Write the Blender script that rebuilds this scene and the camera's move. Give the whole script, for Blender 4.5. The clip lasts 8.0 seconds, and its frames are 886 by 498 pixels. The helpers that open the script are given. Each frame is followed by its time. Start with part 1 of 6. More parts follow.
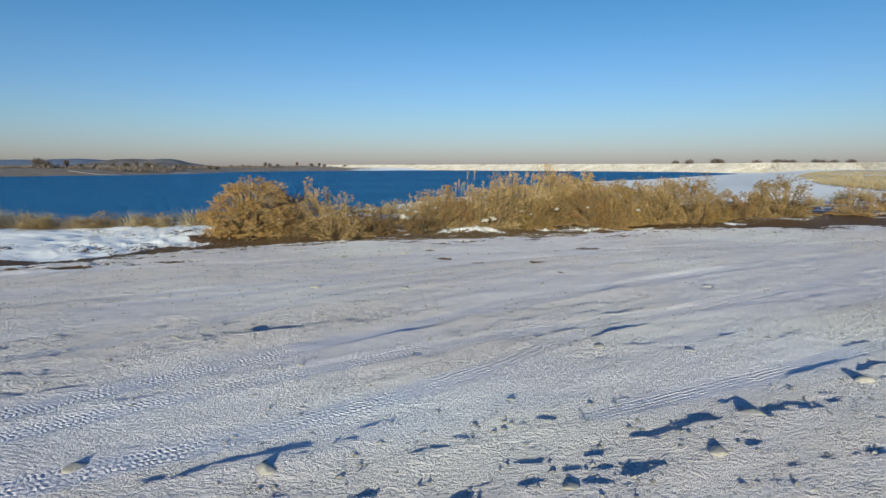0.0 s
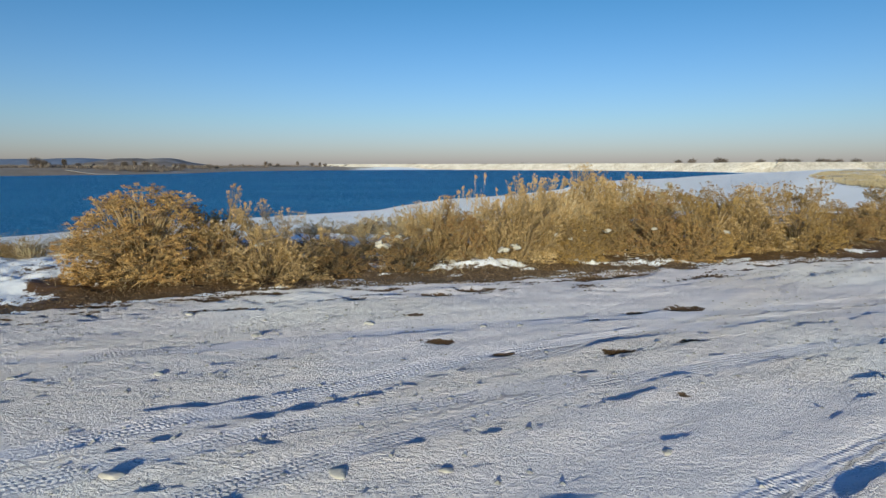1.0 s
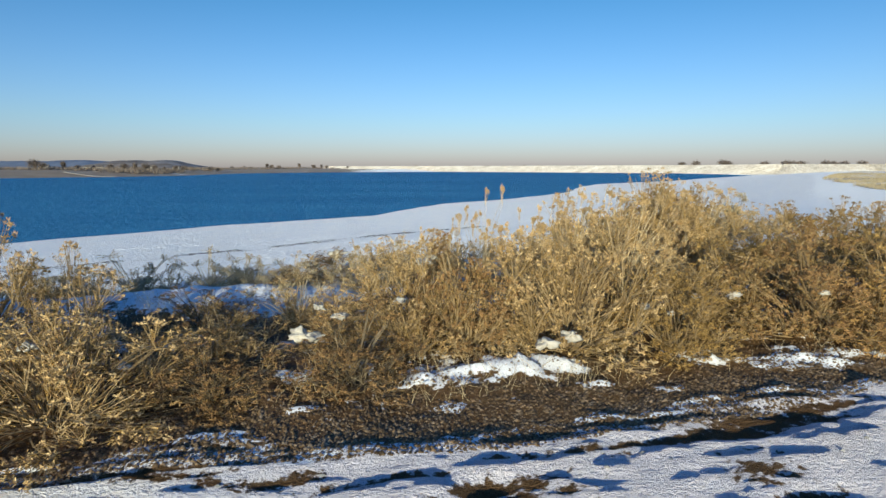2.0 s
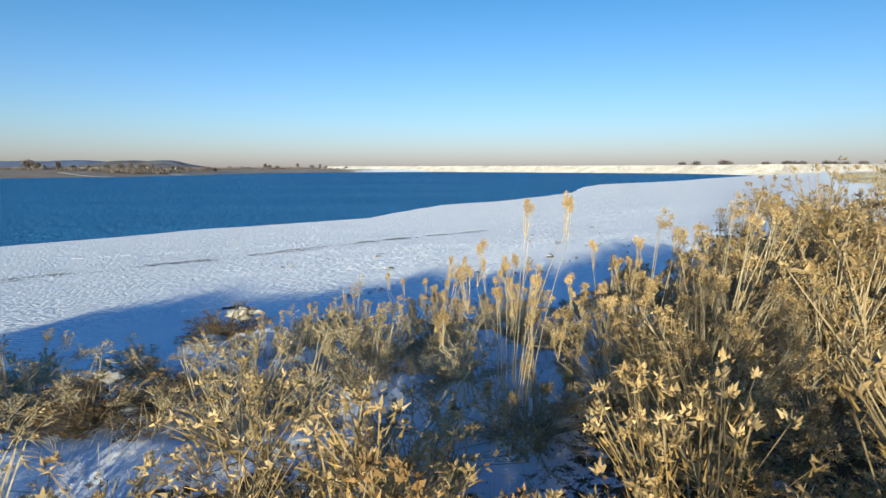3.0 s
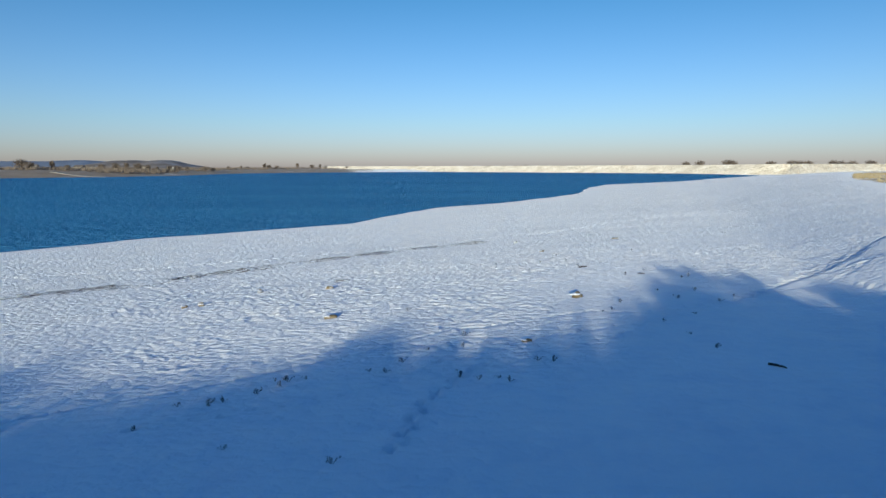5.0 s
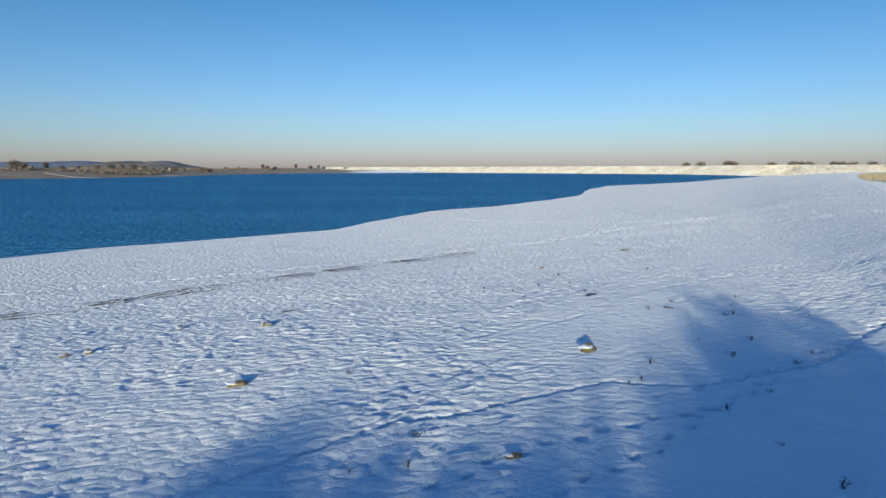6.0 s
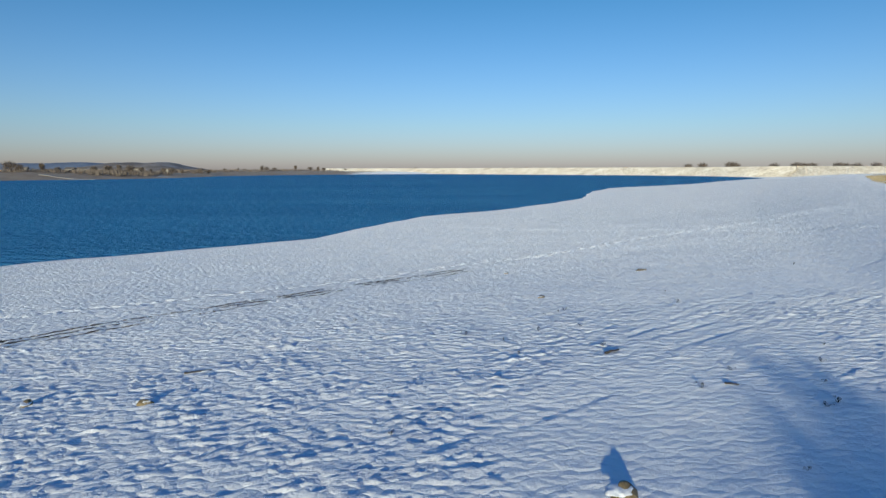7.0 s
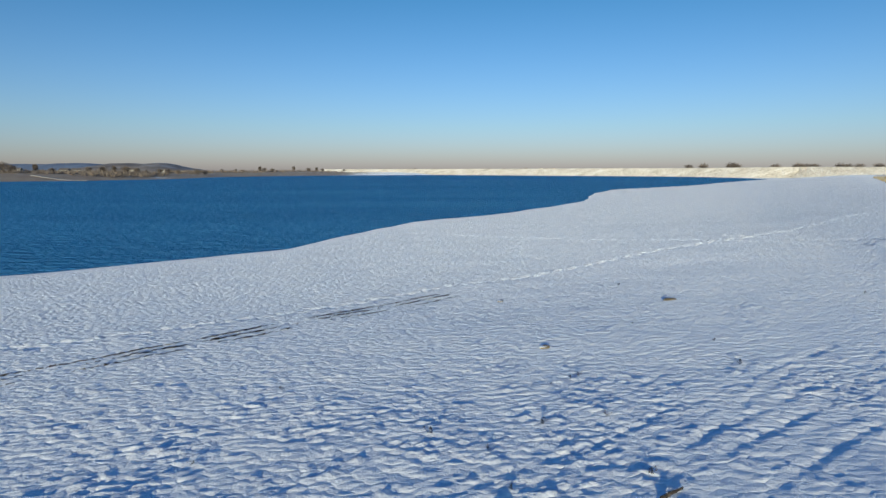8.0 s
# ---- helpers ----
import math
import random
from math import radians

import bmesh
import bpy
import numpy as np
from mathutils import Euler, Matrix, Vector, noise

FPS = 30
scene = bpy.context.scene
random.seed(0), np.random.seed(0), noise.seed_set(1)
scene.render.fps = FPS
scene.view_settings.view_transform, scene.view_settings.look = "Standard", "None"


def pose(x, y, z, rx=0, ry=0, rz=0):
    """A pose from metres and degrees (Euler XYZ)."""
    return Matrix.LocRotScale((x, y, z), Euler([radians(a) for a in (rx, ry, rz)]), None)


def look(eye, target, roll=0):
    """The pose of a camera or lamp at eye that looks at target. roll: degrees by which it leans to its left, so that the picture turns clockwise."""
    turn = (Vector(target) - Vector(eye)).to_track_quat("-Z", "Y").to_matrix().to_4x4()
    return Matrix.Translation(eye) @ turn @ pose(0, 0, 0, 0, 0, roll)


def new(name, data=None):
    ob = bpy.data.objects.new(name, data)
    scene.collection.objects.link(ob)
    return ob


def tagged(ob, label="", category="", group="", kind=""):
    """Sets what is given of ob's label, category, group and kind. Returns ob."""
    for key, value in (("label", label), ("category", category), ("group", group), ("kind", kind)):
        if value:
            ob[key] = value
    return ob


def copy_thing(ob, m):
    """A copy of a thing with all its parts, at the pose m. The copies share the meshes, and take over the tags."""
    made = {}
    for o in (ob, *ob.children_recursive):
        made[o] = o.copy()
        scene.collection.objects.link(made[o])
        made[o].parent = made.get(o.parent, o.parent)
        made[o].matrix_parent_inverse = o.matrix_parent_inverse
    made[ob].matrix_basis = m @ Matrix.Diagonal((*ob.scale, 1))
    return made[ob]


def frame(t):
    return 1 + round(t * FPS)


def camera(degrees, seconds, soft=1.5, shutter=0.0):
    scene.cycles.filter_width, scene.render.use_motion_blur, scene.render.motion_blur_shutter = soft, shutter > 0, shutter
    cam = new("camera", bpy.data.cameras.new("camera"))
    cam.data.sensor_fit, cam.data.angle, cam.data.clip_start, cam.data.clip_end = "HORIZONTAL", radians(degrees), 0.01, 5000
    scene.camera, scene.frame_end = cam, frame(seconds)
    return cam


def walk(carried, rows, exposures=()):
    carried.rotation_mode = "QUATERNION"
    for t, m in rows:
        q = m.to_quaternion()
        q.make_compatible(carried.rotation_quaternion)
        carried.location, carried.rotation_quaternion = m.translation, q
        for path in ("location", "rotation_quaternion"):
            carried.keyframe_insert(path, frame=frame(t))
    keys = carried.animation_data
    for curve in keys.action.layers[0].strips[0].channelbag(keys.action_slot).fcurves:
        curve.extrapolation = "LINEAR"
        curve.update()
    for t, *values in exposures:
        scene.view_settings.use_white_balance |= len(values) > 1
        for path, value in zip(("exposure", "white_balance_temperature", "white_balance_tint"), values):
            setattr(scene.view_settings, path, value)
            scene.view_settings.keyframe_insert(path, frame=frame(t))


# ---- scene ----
cam = camera(72.0, 8.0)
PATH = [
    (0, 0.000, -0.000, 1.993, 82.314, 0, -0.077),
    (0.5, 0.031, 2.934, 2.011, 82.230, 0, 0.111),
    (1, 0.085, 5.863, 2.043, 82.254, 0, 0.041),
    (1.5, 0.172, 8.768, 2.093, 82.455, 0, 0.024),
    (2, 0.253, 11.588, 2.122, 82.440, 0, 0.255),
    (2.5, 0.291, 14.266, 2.094, 82.440, 0, 0.213),
    (3, 0.324, 16.828, 2.032, 82.456, 0, 0.181),
    (3.5, 0.404, 19.320, 1.966, 82.473, 0, 0.150),
    (4, 0.571, 21.791, 1.909, 82.423, 0, 0.330),
    (4.5, 0.850, 24.293, 1.864, 82.429, 0, 0.346),
    (5, 1.223, 26.876, 1.843, 82.462, 0, 0.334),
    (5.5, 1.663, 29.580, 1.855, 82.511, 0, 0.329),
    (6, 2.132, 32.402, 1.901, 82.531, 0, 0.304),
    (6.5, 2.600, 35.336, 1.973, 82.594, 0, 0.354),
    (7, 3.055, 38.399, 2.051, 82.648, 0, 0.385),
    (7.5, 3.494, 41.600, 2.115, 82.666, 0, 0.350),
    (8, 3.923, 44.878, 2.168, 82.722, 0, 0.365),
]
walk(cam, [(t, pose(*p)) for t, *p in PATH], [(0.0, 0.4), (1.5, 0.5), (2.2, 0.73), (3.5, 0.8), (4.2, 0.68), (5.5, 0.58), (6.5, 0.5), (8.0, 0.42)])

# ---- light ----
SUN_EL, SUN_AZ = radians(8.4), radians(190.5)
world = bpy.data.worlds.new("sky")
scene.world = world
world.use_nodes = True
wn, wl = world.node_tree.nodes, world.node_tree.links
sky = wn.new("ShaderNodeTexSky")
sky.sky_type, sky.sun_disc = "NISHITA", False
sky.sun_elevation, sky.sun_rotation = SUN_EL, SUN_AZ
sky.air_density, sky.dust_density, sky.ozone_density = 1.0, 0.6, 2.0
# clear winter air: pale haze at the horizon, deep blue above
aim, height = wn.new("ShaderNodeTexCoord"), wn.new("ShaderNodeSeparateXYZ")
wl.new(aim.outputs["Generated"], height.inputs[0])
haze = wn.new("ShaderNodeValToRGB")
for k, (at, tone) in enumerate(((0.0, (1.04, 1.14, 2.15)), (0.07, (0.88, 1.15, 1.8)), (0.26, (0.45, 0.96, 1.42)), (0.6, (0.27, 0.83, 1.66)))):
    e = haze.color_ramp.elements[k] if k < 2 else haze.color_ramp.elements.new(at)
    e.position, e.color = at, (*tone, 1)
wl.new(height.outputs["Z"], haze.inputs[0])
tint = wn.new("ShaderNodeMixRGB")
tint.blend_type = "MULTIPLY"
tint.inputs[0].default_value = 1.0
wl.new(sky.outputs[0], tint.inputs[1])
wl.new(haze.outputs[0], tint.inputs[2])
wl.new(tint.outputs[0], wn["Background"].inputs[0])
wn["Background"].inputs[1].default_value = 0.074
sun = new("sun", bpy.data.lights.new("sun", "SUN"))
sun.data.energy, sun.data.angle, sun.data.color = 3.05, radians(1.0), (0.975, 0.925, 0.685)
sun_from = Vector((math.sin(SUN_AZ) * math.cos(SUN_EL), math.cos(SUN_AZ) * math.cos(SUN_EL), math.sin(SUN_EL)))
sun.matrix_world = look(sun_from * 100, (0, 0, 0))


# ---- materials ----
def material(name, rough=0.8, spec=0.3):
    m = bpy.data.materials.new(name)
    m.use_nodes = True
    b = m.node_tree.nodes["Principled BSDF"]
    b.inputs["Roughness"].default_value = rough
    b.inputs["Specular IOR Level"].default_value = spec
    return m, m.node_tree.nodes, m.node_tree.links, b


def noise_node(n, l, scale, detail=4, rough=0.55, coord="Object", stretch=None):
    tc = n.new("ShaderNodeTexCoord")
    t = n.new("ShaderNodeTexNoise")
    t.inputs["Scale"].default_value, t.inputs["Detail"].default_value, t.inputs["Roughness"].default_value = scale, detail, rough
    if stretch:
        mp = n.new("ShaderNodeMapping")
        mp.inputs["Scale"].default_value = stretch[0]
        mp.inputs["Rotation"].default_value = (0, 0, radians(stretch[1]))
        l.new(tc.outputs[coord], mp.inputs[0])
        l.new(mp.outputs[0], t.inputs["Vector"])
    else:
        l.new(tc.outputs[coord], t.inputs["Vector"])
    return t.outputs["Fac"]


def ramp(n, l, fac, stops):
    r = n.new("ShaderNodeValToRGB")
    while len(r.color_ramp.elements) < len(stops):
        r.color_ramp.elements.new(0.5)
    for e, (p, c) in zip(r.color_ramp.elements, stops):
        e.position, e.color = p, (*c, 1)
    l.new(fac, r.inputs[0])
    return r.outputs[0]


def mix(n, l, fac, a, b, kind="MIX"):
    m = n.new("ShaderNodeMixRGB")
    m.blend_type = kind
    for s, v in zip(m.inputs, (fac, a, b)):
        if hasattr(v, "is_linked"):
            l.new(v, s)
        else:
            s.default_value = v if isinstance(v, float) else (*v, 1)
    return m.outputs[0]


def calc(n, l, op, a, b=0.0, c=None):
    m = n.new("ShaderNodeMath")
    m.operation = op
    for s, v in zip(m.inputs, (a, b, c)):
        if v is None:
            continue
        if hasattr(v, "is_linked"):
            l.new(v, s)
        else:
            s.default_value = v
    return m.outputs[0]


def bump(n, l, height, strength, distance, under=None):
    b = n.new("ShaderNodeBump")
    b.inputs["Strength"].default_value, b.inputs["Distance"].default_value = strength, distance
    l.new(height, b.inputs["Height"])
    if under:
        l.new(under, b.inputs["Normal"])
    return b.outputs[0]


def attribute(n, name):
    a = n.new("ShaderNodeAttribute")
    a.attribute_name = name
    return a.outputs["Fac"]


def speckled(name, dark, mid, light, scale, rough=0.85, relief=0.004, per_piece=0.25):
    """A matt natural surface: three tones in noise at two scales, brightness varied from piece to piece."""
    m, n, l, b = material(name, rough)
    f = calc(n, l, "MULTIPLY_ADD", noise_node(n, l, scale), 0.65, calc(n, l, "MULTIPLY", noise_node(n, l, scale * 0.13, 2), 0.4))
    c = ramp(n, l, f, [(0.3, dark), (0.52, mid), (0.75, light)])
    g = n.new("ShaderNodeNewGeometry")
    k = calc(n, l, "MULTIPLY_ADD", g.outputs["Random Per Island"], per_piece * 2, 1 - per_piece)
    o = n.new("ShaderNodeObjectInfo")
    k = calc(n, l, "MULTIPLY", k, calc(n, l, "MULTIPLY_ADD", o.outputs["Random"], 0.3, 0.85))
    l.new(mix(n, l, 1.0, c, k, "MULTIPLY"), b.inputs["Base Color"])
    if relief:
        l.new(bump(n, l, noise_node(n, l, scale * 2), 0.6, relief), b.inputs["Normal"])
    return m


def snow_material(name):
    m, n, l, b = material(name, 0.55, 0.35)
    l.new(ramp(n, l, noise_node(n, l, 2.5), [(0.3, (0.74, 0.78, 0.84)), (0.7, (0.86, 0.87, 0.88))]), b.inputs["Base Color"])
    l.new(bump(n, l, noise_node(n, l, 28, 5, 0.7), 0.5, 0.015), b.inputs["Normal"])
    return m


def ground_material():
    m, n, l, b = material("snowy_ground", 0.6, 0.3)
    b.inputs["Diffuse Roughness"].default_value = 0.35  # crystals throw light back towards the sun
    snow = attribute(n, "snow")
    grit = noise_node(n, l, 9, 6, 0.7)
    mask = calc(n, l, "MULTIPLY_ADD", calc(n, l, "SUBTRACT", grit, 0.5), 1.7, snow)
    mask = ramp(n, l, mask, [(0.44, (0, 0, 0)), (0.54, (1, 1, 1))])
    white = ramp(n, l, noise_node(n, l, 1.3, 6, 0.6), [(0.28, (0.8, 0.83, 0.87)), (0.5, (0.88, 0.89, 0.9)), (0.75, (0.93, 0.92, 0.905))])
    soil = ramp(n, l, noise_node(n, l, 30, 5, 0.7), [(0.3, (0.028, 0.017, 0.008)), (0.5, (0.085, 0.052, 0.023)), (0.72, (0.2, 0.14, 0.075))])
    soil = mix(n, l, noise_node(n, l, 1.4, 3), soil, (0.12, 0.06, 0.02))
    straw = ramp(n, l, noise_node(n, l, 0.06, 7, 0.7), [(0.3, (0.24, 0.185, 0.125)), (0.5, (0.46, 0.38, 0.27)), (0.7, (0.64, 0.56, 0.43))])
    bare = mix(n, l, attribute(n, "dry"), soil, straw)
    # bluish-grey patches, stretched into streaks, over the driven snow
    bluish = ramp(n, l, noise_node(n, l, 3.2, 7, 0.75, stretch=((0.5, 2.2, 1), -36)), [(0.44, (0, 0, 0)), (0.72, (1, 1, 1))])
    white = mix(n, l, calc(n, l, "MINIMUM", calc(n, l, "MULTIPLY", attribute(n, "driven"), 2.2), 1.0), white, (0.765, 0.72, 0.745))
    white = mix(n, l, calc(n, l, "MULTIPLY", bluish, attribute(n, "driven")), white, (0.45, 0.47, 0.535))
    l.new(mix(n, l, mask, bare, white), b.inputs["Base Color"])
    # tyre tread: staggered lugs across each track
    a = calc(n, l, "MULTIPLY_ADD", calc(n, l, "SUBTRACT", noise_node(n, l, 7, 3), 0.5), 0.5, attribute(n, "track_across"))
    s = calc(n, l, "MULTIPLY_ADD", noise_node(n, l, 9, 3), 0.09, attribute(n, "track_along"))
    inside = ramp(n, l, calc(n, l, "ABSOLUTE", a), [(0.75, (1, 1, 1)), (1.0, (0, 0, 0))])
    side = calc(n, l, "MULTIPLY", calc(n, l, "ROUND", calc(n, l, "MULTIPLY", a, 2.0)), 0.37)
    lug = calc(n, l, "SINE", calc(n, l, "MULTIPLY_ADD", s, 140.0, calc(n, l, "MULTIPLY", calc(n, l, "ADD", side, calc(n, l, "MULTIPLY", a, 0.5)), 6.28)))
    rib = calc(n, l, "COSINE", calc(n, l, "MULTIPLY", a, 14.0))
    worn = ramp(n, l, noise_node(n, l, 4.5, 4, 0.7), [(0.3, (0.1, 0.1, 0.1)), (0.48, (1, 1, 1))])
    worn = calc(n, l, "MULTIPLY", worn, ramp(n, l, noise_node(n, l, 1.1, 2), [(0.4, (0.15, 0.15, 0.15)), (0.55, (1, 1, 1))]))
    tread = calc(n, l, "MULTIPLY", calc(n, l, "MULTIPLY", inside, worn), calc(n, l, "ADD", calc(n, l, "MULTIPLY", lug, 0.8), rib))
    open_snow = calc(n, l, "MULTIPLY_ADD", attribute(n, "churned"), -0.45, 0.7)
    nb = bump(n, l, calc(n, l, "MULTIPLY", noise_node(n, l, 45, 3, 0.7), open_snow), 0.6, 0.014)
    nb = bump(n, l, calc(n, l, "MULTIPLY", noise_node(n, l, 14, 5, 0.7), open_snow), 0.6, 0.03, nb)
    crust = ramp(n, l, noise_node(n, l, 19, 6, 0.66, stretch=((0.7, 1.5, 1), -34)), [(0.38, (0, 0, 0)), (0.66, (1, 1, 1))])
    clods = ramp(n, l, noise_node(n, l, 48, 3, 0.6), [(0.42, (0, 0, 0)), (0.68, (1, 1, 1))])
    broken = calc(n, l, "MULTIPLY", attribute(n, "churned"), calc(n, l, "ADD", crust, calc(n, l, "MULTIPLY", clods, 0.6)))
    nb = bump(n, l, broken, 1.0, 0.062, nb)
    # sun-cupped crust: small rounded scallops with creases between them
    place, drift = n.new("ShaderNodeTexCoord"), n.new("ShaderNodeTexNoise")
    drift.inputs["Scale"].default_value, drift.inputs["Detail"].default_value = 2.6, 3
    l.new(place.outputs["Object"], drift.inputs["Vector"])
    shove, moved = n.new("ShaderNodeVectorMath"), n.new("ShaderNodeMapping")
    shove.operation = "MULTIPLY_ADD"
    l.new(drift.outputs["Color"], shove.inputs[0])
    shove.inputs[1].default_value = (0.32, 0.32, 0)
    l.new(place.outputs["Object"], shove.inputs[2])
    moved.inputs["Scale"].default_value, moved.inputs["Rotation"].default_value = (0.85, 1.2, 0), (0, 0, radians(15))
    l.new(shove.outputs[0], moved.inputs[0])
    cups = n.new("ShaderNodeTexVoronoi")
    cups.inputs["Scale"].default_value = 4.4
    l.new(moved.outputs[0], cups.inputs["Vector"])
    scales = calc(n, l, "MULTIPLY_ADD", calc(n, l, "POWER", cups.outputs["Distance"], 1.4), -1.0, calc(n, l, "MULTIPLY", noise_node(n, l, 9, 4, 0.65), 0.75))
    nb = bump(n, l, calc(n, l, "MULTIPLY", scales, attribute(n, "crusted")), 1.0, 0.045, nb)
    tread = calc(n, l, "MULTIPLY", tread, calc(n, l, "MULTIPLY_ADD", noise_node(n, l, 16, 3), 3.0, -0.95))
    nb = bump(n, l, tread, 1.0, 0.011, nb)
    l.new(nb, b.inputs["Normal"])
    l.new(calc(n, l, "MULTIPLY_ADD", noise_node(n, l, 6), 0.3, 0.42), b.inputs["Roughness"])
    m.cycles.use_bump_map_correction = False
    return m


def water_material():
    m, n, l, b = material("lake_water", 0.5, 0.0)
    l.new(ramp(n, l, noise_node(n, l, 0.012, 4, 0.6, stretch=((0.4, 2.0, 1), 10)), [(0.3, (0.026, 0.17, 0.35)), (0.7, (0.042, 0.235, 0.46))]), b.inputs["Base Color"])
    small = noise_node(n, l, 2.0, 3, 0.6, stretch=((0.8, 1.2, 1), -30))
    mid = noise_node(n, l, 0.7, 3, 0.55, stretch=((0.6, 1.3, 1), -24))
    large = noise_node(n, l, 0.1, 3, 0.6, stretch=((0.5, 1.3, 1), 12))
    waves = bump(n, l, small, 1.0, 0.55, bump(n, l, mid, 1.0, 0.75, bump(n, l, large, 1.0, 0.8)))
    l.new(waves, b.inputs["Normal"])
    gloss = n.new("ShaderNodeBsdfGlossy")
    gloss.inputs["Roughness"].default_value = 0.22
    gloss.inputs["Color"].default_value = (0.62, 0.87, 1, 1)
    l.new(waves, gloss.inputs["Normal"])
    mirror = n.new("ShaderNodeFresnel")
    mirror.inputs["IOR"].default_value = 1.33
    l.new(waves, mirror.inputs["Normal"])
    both = n.new("ShaderNodeMixShader")
    l.new(mirror.outputs[0], both.inputs[0])
    l.new(b.outputs[0], both.inputs[1])
    l.new(gloss.outputs[0], both.inputs[2])
    l.new(both.outputs[0], n["Material Output"].inputs["Surface"])
    m.cycles.use_bump_map_correction = False
    return m


MAT_CLOD = speckled("dirty_packed_snow", (0.36, 0.33, 0.28), (0.46, 0.43, 0.37), (0.56, 0.53, 0.48), 18, relief=0.012)
MAT_GROUND, MAT_SNOW, MAT_WATER = ground_material(), snow_material("settled_snow"), water_material()
MAT_STEM = speckled("pale_stem", (0.17, 0.11, 0.052), (0.35, 0.25, 0.13), (0.51, 0.39, 0.23), 30, relief=0)
MAT_DARK_STEM = speckled("grey_brown_stem", (0.07, 0.05, 0.032), (0.17, 0.13, 0.08), (0.28, 0.22, 0.14), 30, relief=0)
MAT_PALE = speckled("cream_stem", (0.28, 0.21, 0.125), (0.52, 0.415, 0.26), (0.69, 0.575, 0.39), 30, relief=0)
MAT_GOLD = speckled("golden_seed_heads", (0.23, 0.13, 0.046), (0.48, 0.295, 0.11), (0.68, 0.47, 0.21), 9, relief=0, per_piece=0.35)
MAT_RUSSET = speckled("russet_seed_heads", (0.14, 0.078, 0.034), (0.3, 0.175, 0.072), (0.44, 0.285, 0.13), 9, relief=0, per_piece=0.35)
MAT_TAN = speckled("tan_seed_heads", (0.25, 0.158, 0.066), (0.53, 0.365, 0.17), (0.74, 0.565, 0.32), 9, relief=0, per_piece=0.35)
MAT_OLIVE = speckled("olive_leaves", (0.15, 0.095, 0.03), (0.37, 0.235, 0.078), (0.54, 0.365, 0.135), 9, relief=0, per_piece=0.35)
MAT_DULL = speckled("dull_dark_leaves", (0.24, 0.19, 0.11), (0.46, 0.38, 0.23), (0.62, 0.53, 0.35), 9, relief=0, per_piece=0.35)
MAT_STRAW = speckled("dry_straw", (0.26, 0.195, 0.11), (0.46, 0.37, 0.22), (0.62, 0.53, 0.36), 14, relief=0, per_piece=0.3)
MAT_WEED = speckled("dead_weed", (0.012, 0.01, 0.009), (0.03, 0.024, 0.019), (0.06, 0.047, 0.035), 20, relief=0)
MAT_STONE = speckled("ochre_sandstone", (0.1, 0.07, 0.035), (0.2, 0.15, 0.08), (0.31, 0.25, 0.15), 14, relief=0.02)
MAT_PEBBLE = speckled("mixed_gravel", (0.13, 0.07, 0.03), (0.28, 0.18, 0.09), (0.5, 0.38, 0.25), 25, relief=0, per_piece=0.55)
MAT_CONCRETE = speckled("weathered_concrete", (0.11, 0.095, 0.07), (0.19, 0.165, 0.125), (0.27, 0.24, 0.19), 18, relief=0.008)
MAT_WOOD = speckled("grey_driftwood", (0.03, 0.023, 0.018), (0.065, 0.05, 0.038), (0.13, 0.105, 0.08), 22, relief=0.01)
# tones lightened to put the haze of distance into the bare twigs
MAT_TWIG = speckled("hazed_bare_twigs", (0.1, 0.08, 0.065), (0.18, 0.145, 0.12), (0.27, 0.225, 0.19), 2, relief=0)
# the ridge's blue is air haze, painted into its surface colour
MAT_RIDGE = speckled("hazy_blue_ridge", (0.16, 0.2, 0.27), (0.2, 0.25, 0.33), (0.32, 0.37, 0.44), 0.012, relief=0)
MAT_HILL = speckled("brown_winter_hill", (0.12, 0.1, 0.085), (0.23, 0.195, 0.165), (0.42, 0.4, 0.38), 0.03, relief=0)
MAT_RIPRAP = speckled("snow_dusted_riprap", (0.24, 0.2, 0.15), (0.58, 0.53, 0.45), (0.82, 0.8, 0.76), 0.45, relief=0)
MAT_RIPRAP.node_tree.nodes["Principled BSDF"].inputs["Diffuse Roughness"].default_value = 0.5
MAT_WALL = speckled("pale_far_wall", (0.2, 0.19, 0.175), (0.27, 0.255, 0.235), (0.34, 0.325, 0.3), 1, relief=0)
MAT_ROOF = speckled("dark_far_roof", (0.07, 0.06, 0.055), (0.12, 0.105, 0.095), (0.18, 0.16, 0.15), 1, relief=0)


# ---- building blocks ----
def mesh_object(name, verts, faces, mat, parent=None, label="", smooth=False):
    """One mesh object from arrays: faces all of one size, n x 3 or n x 4."""
    me = bpy.data.meshes.new(name)
    v, f = np.asarray(verts, np.float32), np.asarray(faces, np.int32)
    me.vertices.add(len(v))
    me.vertices.foreach_set("co", v.ravel())
    me.loops.add(f.size)
    me.loops.foreach_set("vertex_index", f.ravel())
    me.polygons.add(len(f))
    me.polygons.foreach_set("loop_start", np.arange(0, f.size, f.shape[1], dtype=np.int32))
    me.polygons.foreach_set("use_smooth", np.full(len(f), smooth))
    me.update(calc_edges=True)
    me.materials.append(mat)
    ob = new(name, me)
    ob.parent = parent
    if label:
        ob["label"] = label
    return ob


def part(name, bm, mat, parent, label="", smooth=True):
    """Links a bmesh as one mesh object under a thing or a part."""
    me = bpy.data.meshes.new(name)
    bm.to_mesh(me)
    bm.free()
    for p in me.polygons:
        p.use_smooth = smooth
    me.materials.append(mat)
    ob = new(name, me)
    ob.parent = parent
    if label:
        ob["label"] = label
    return ob


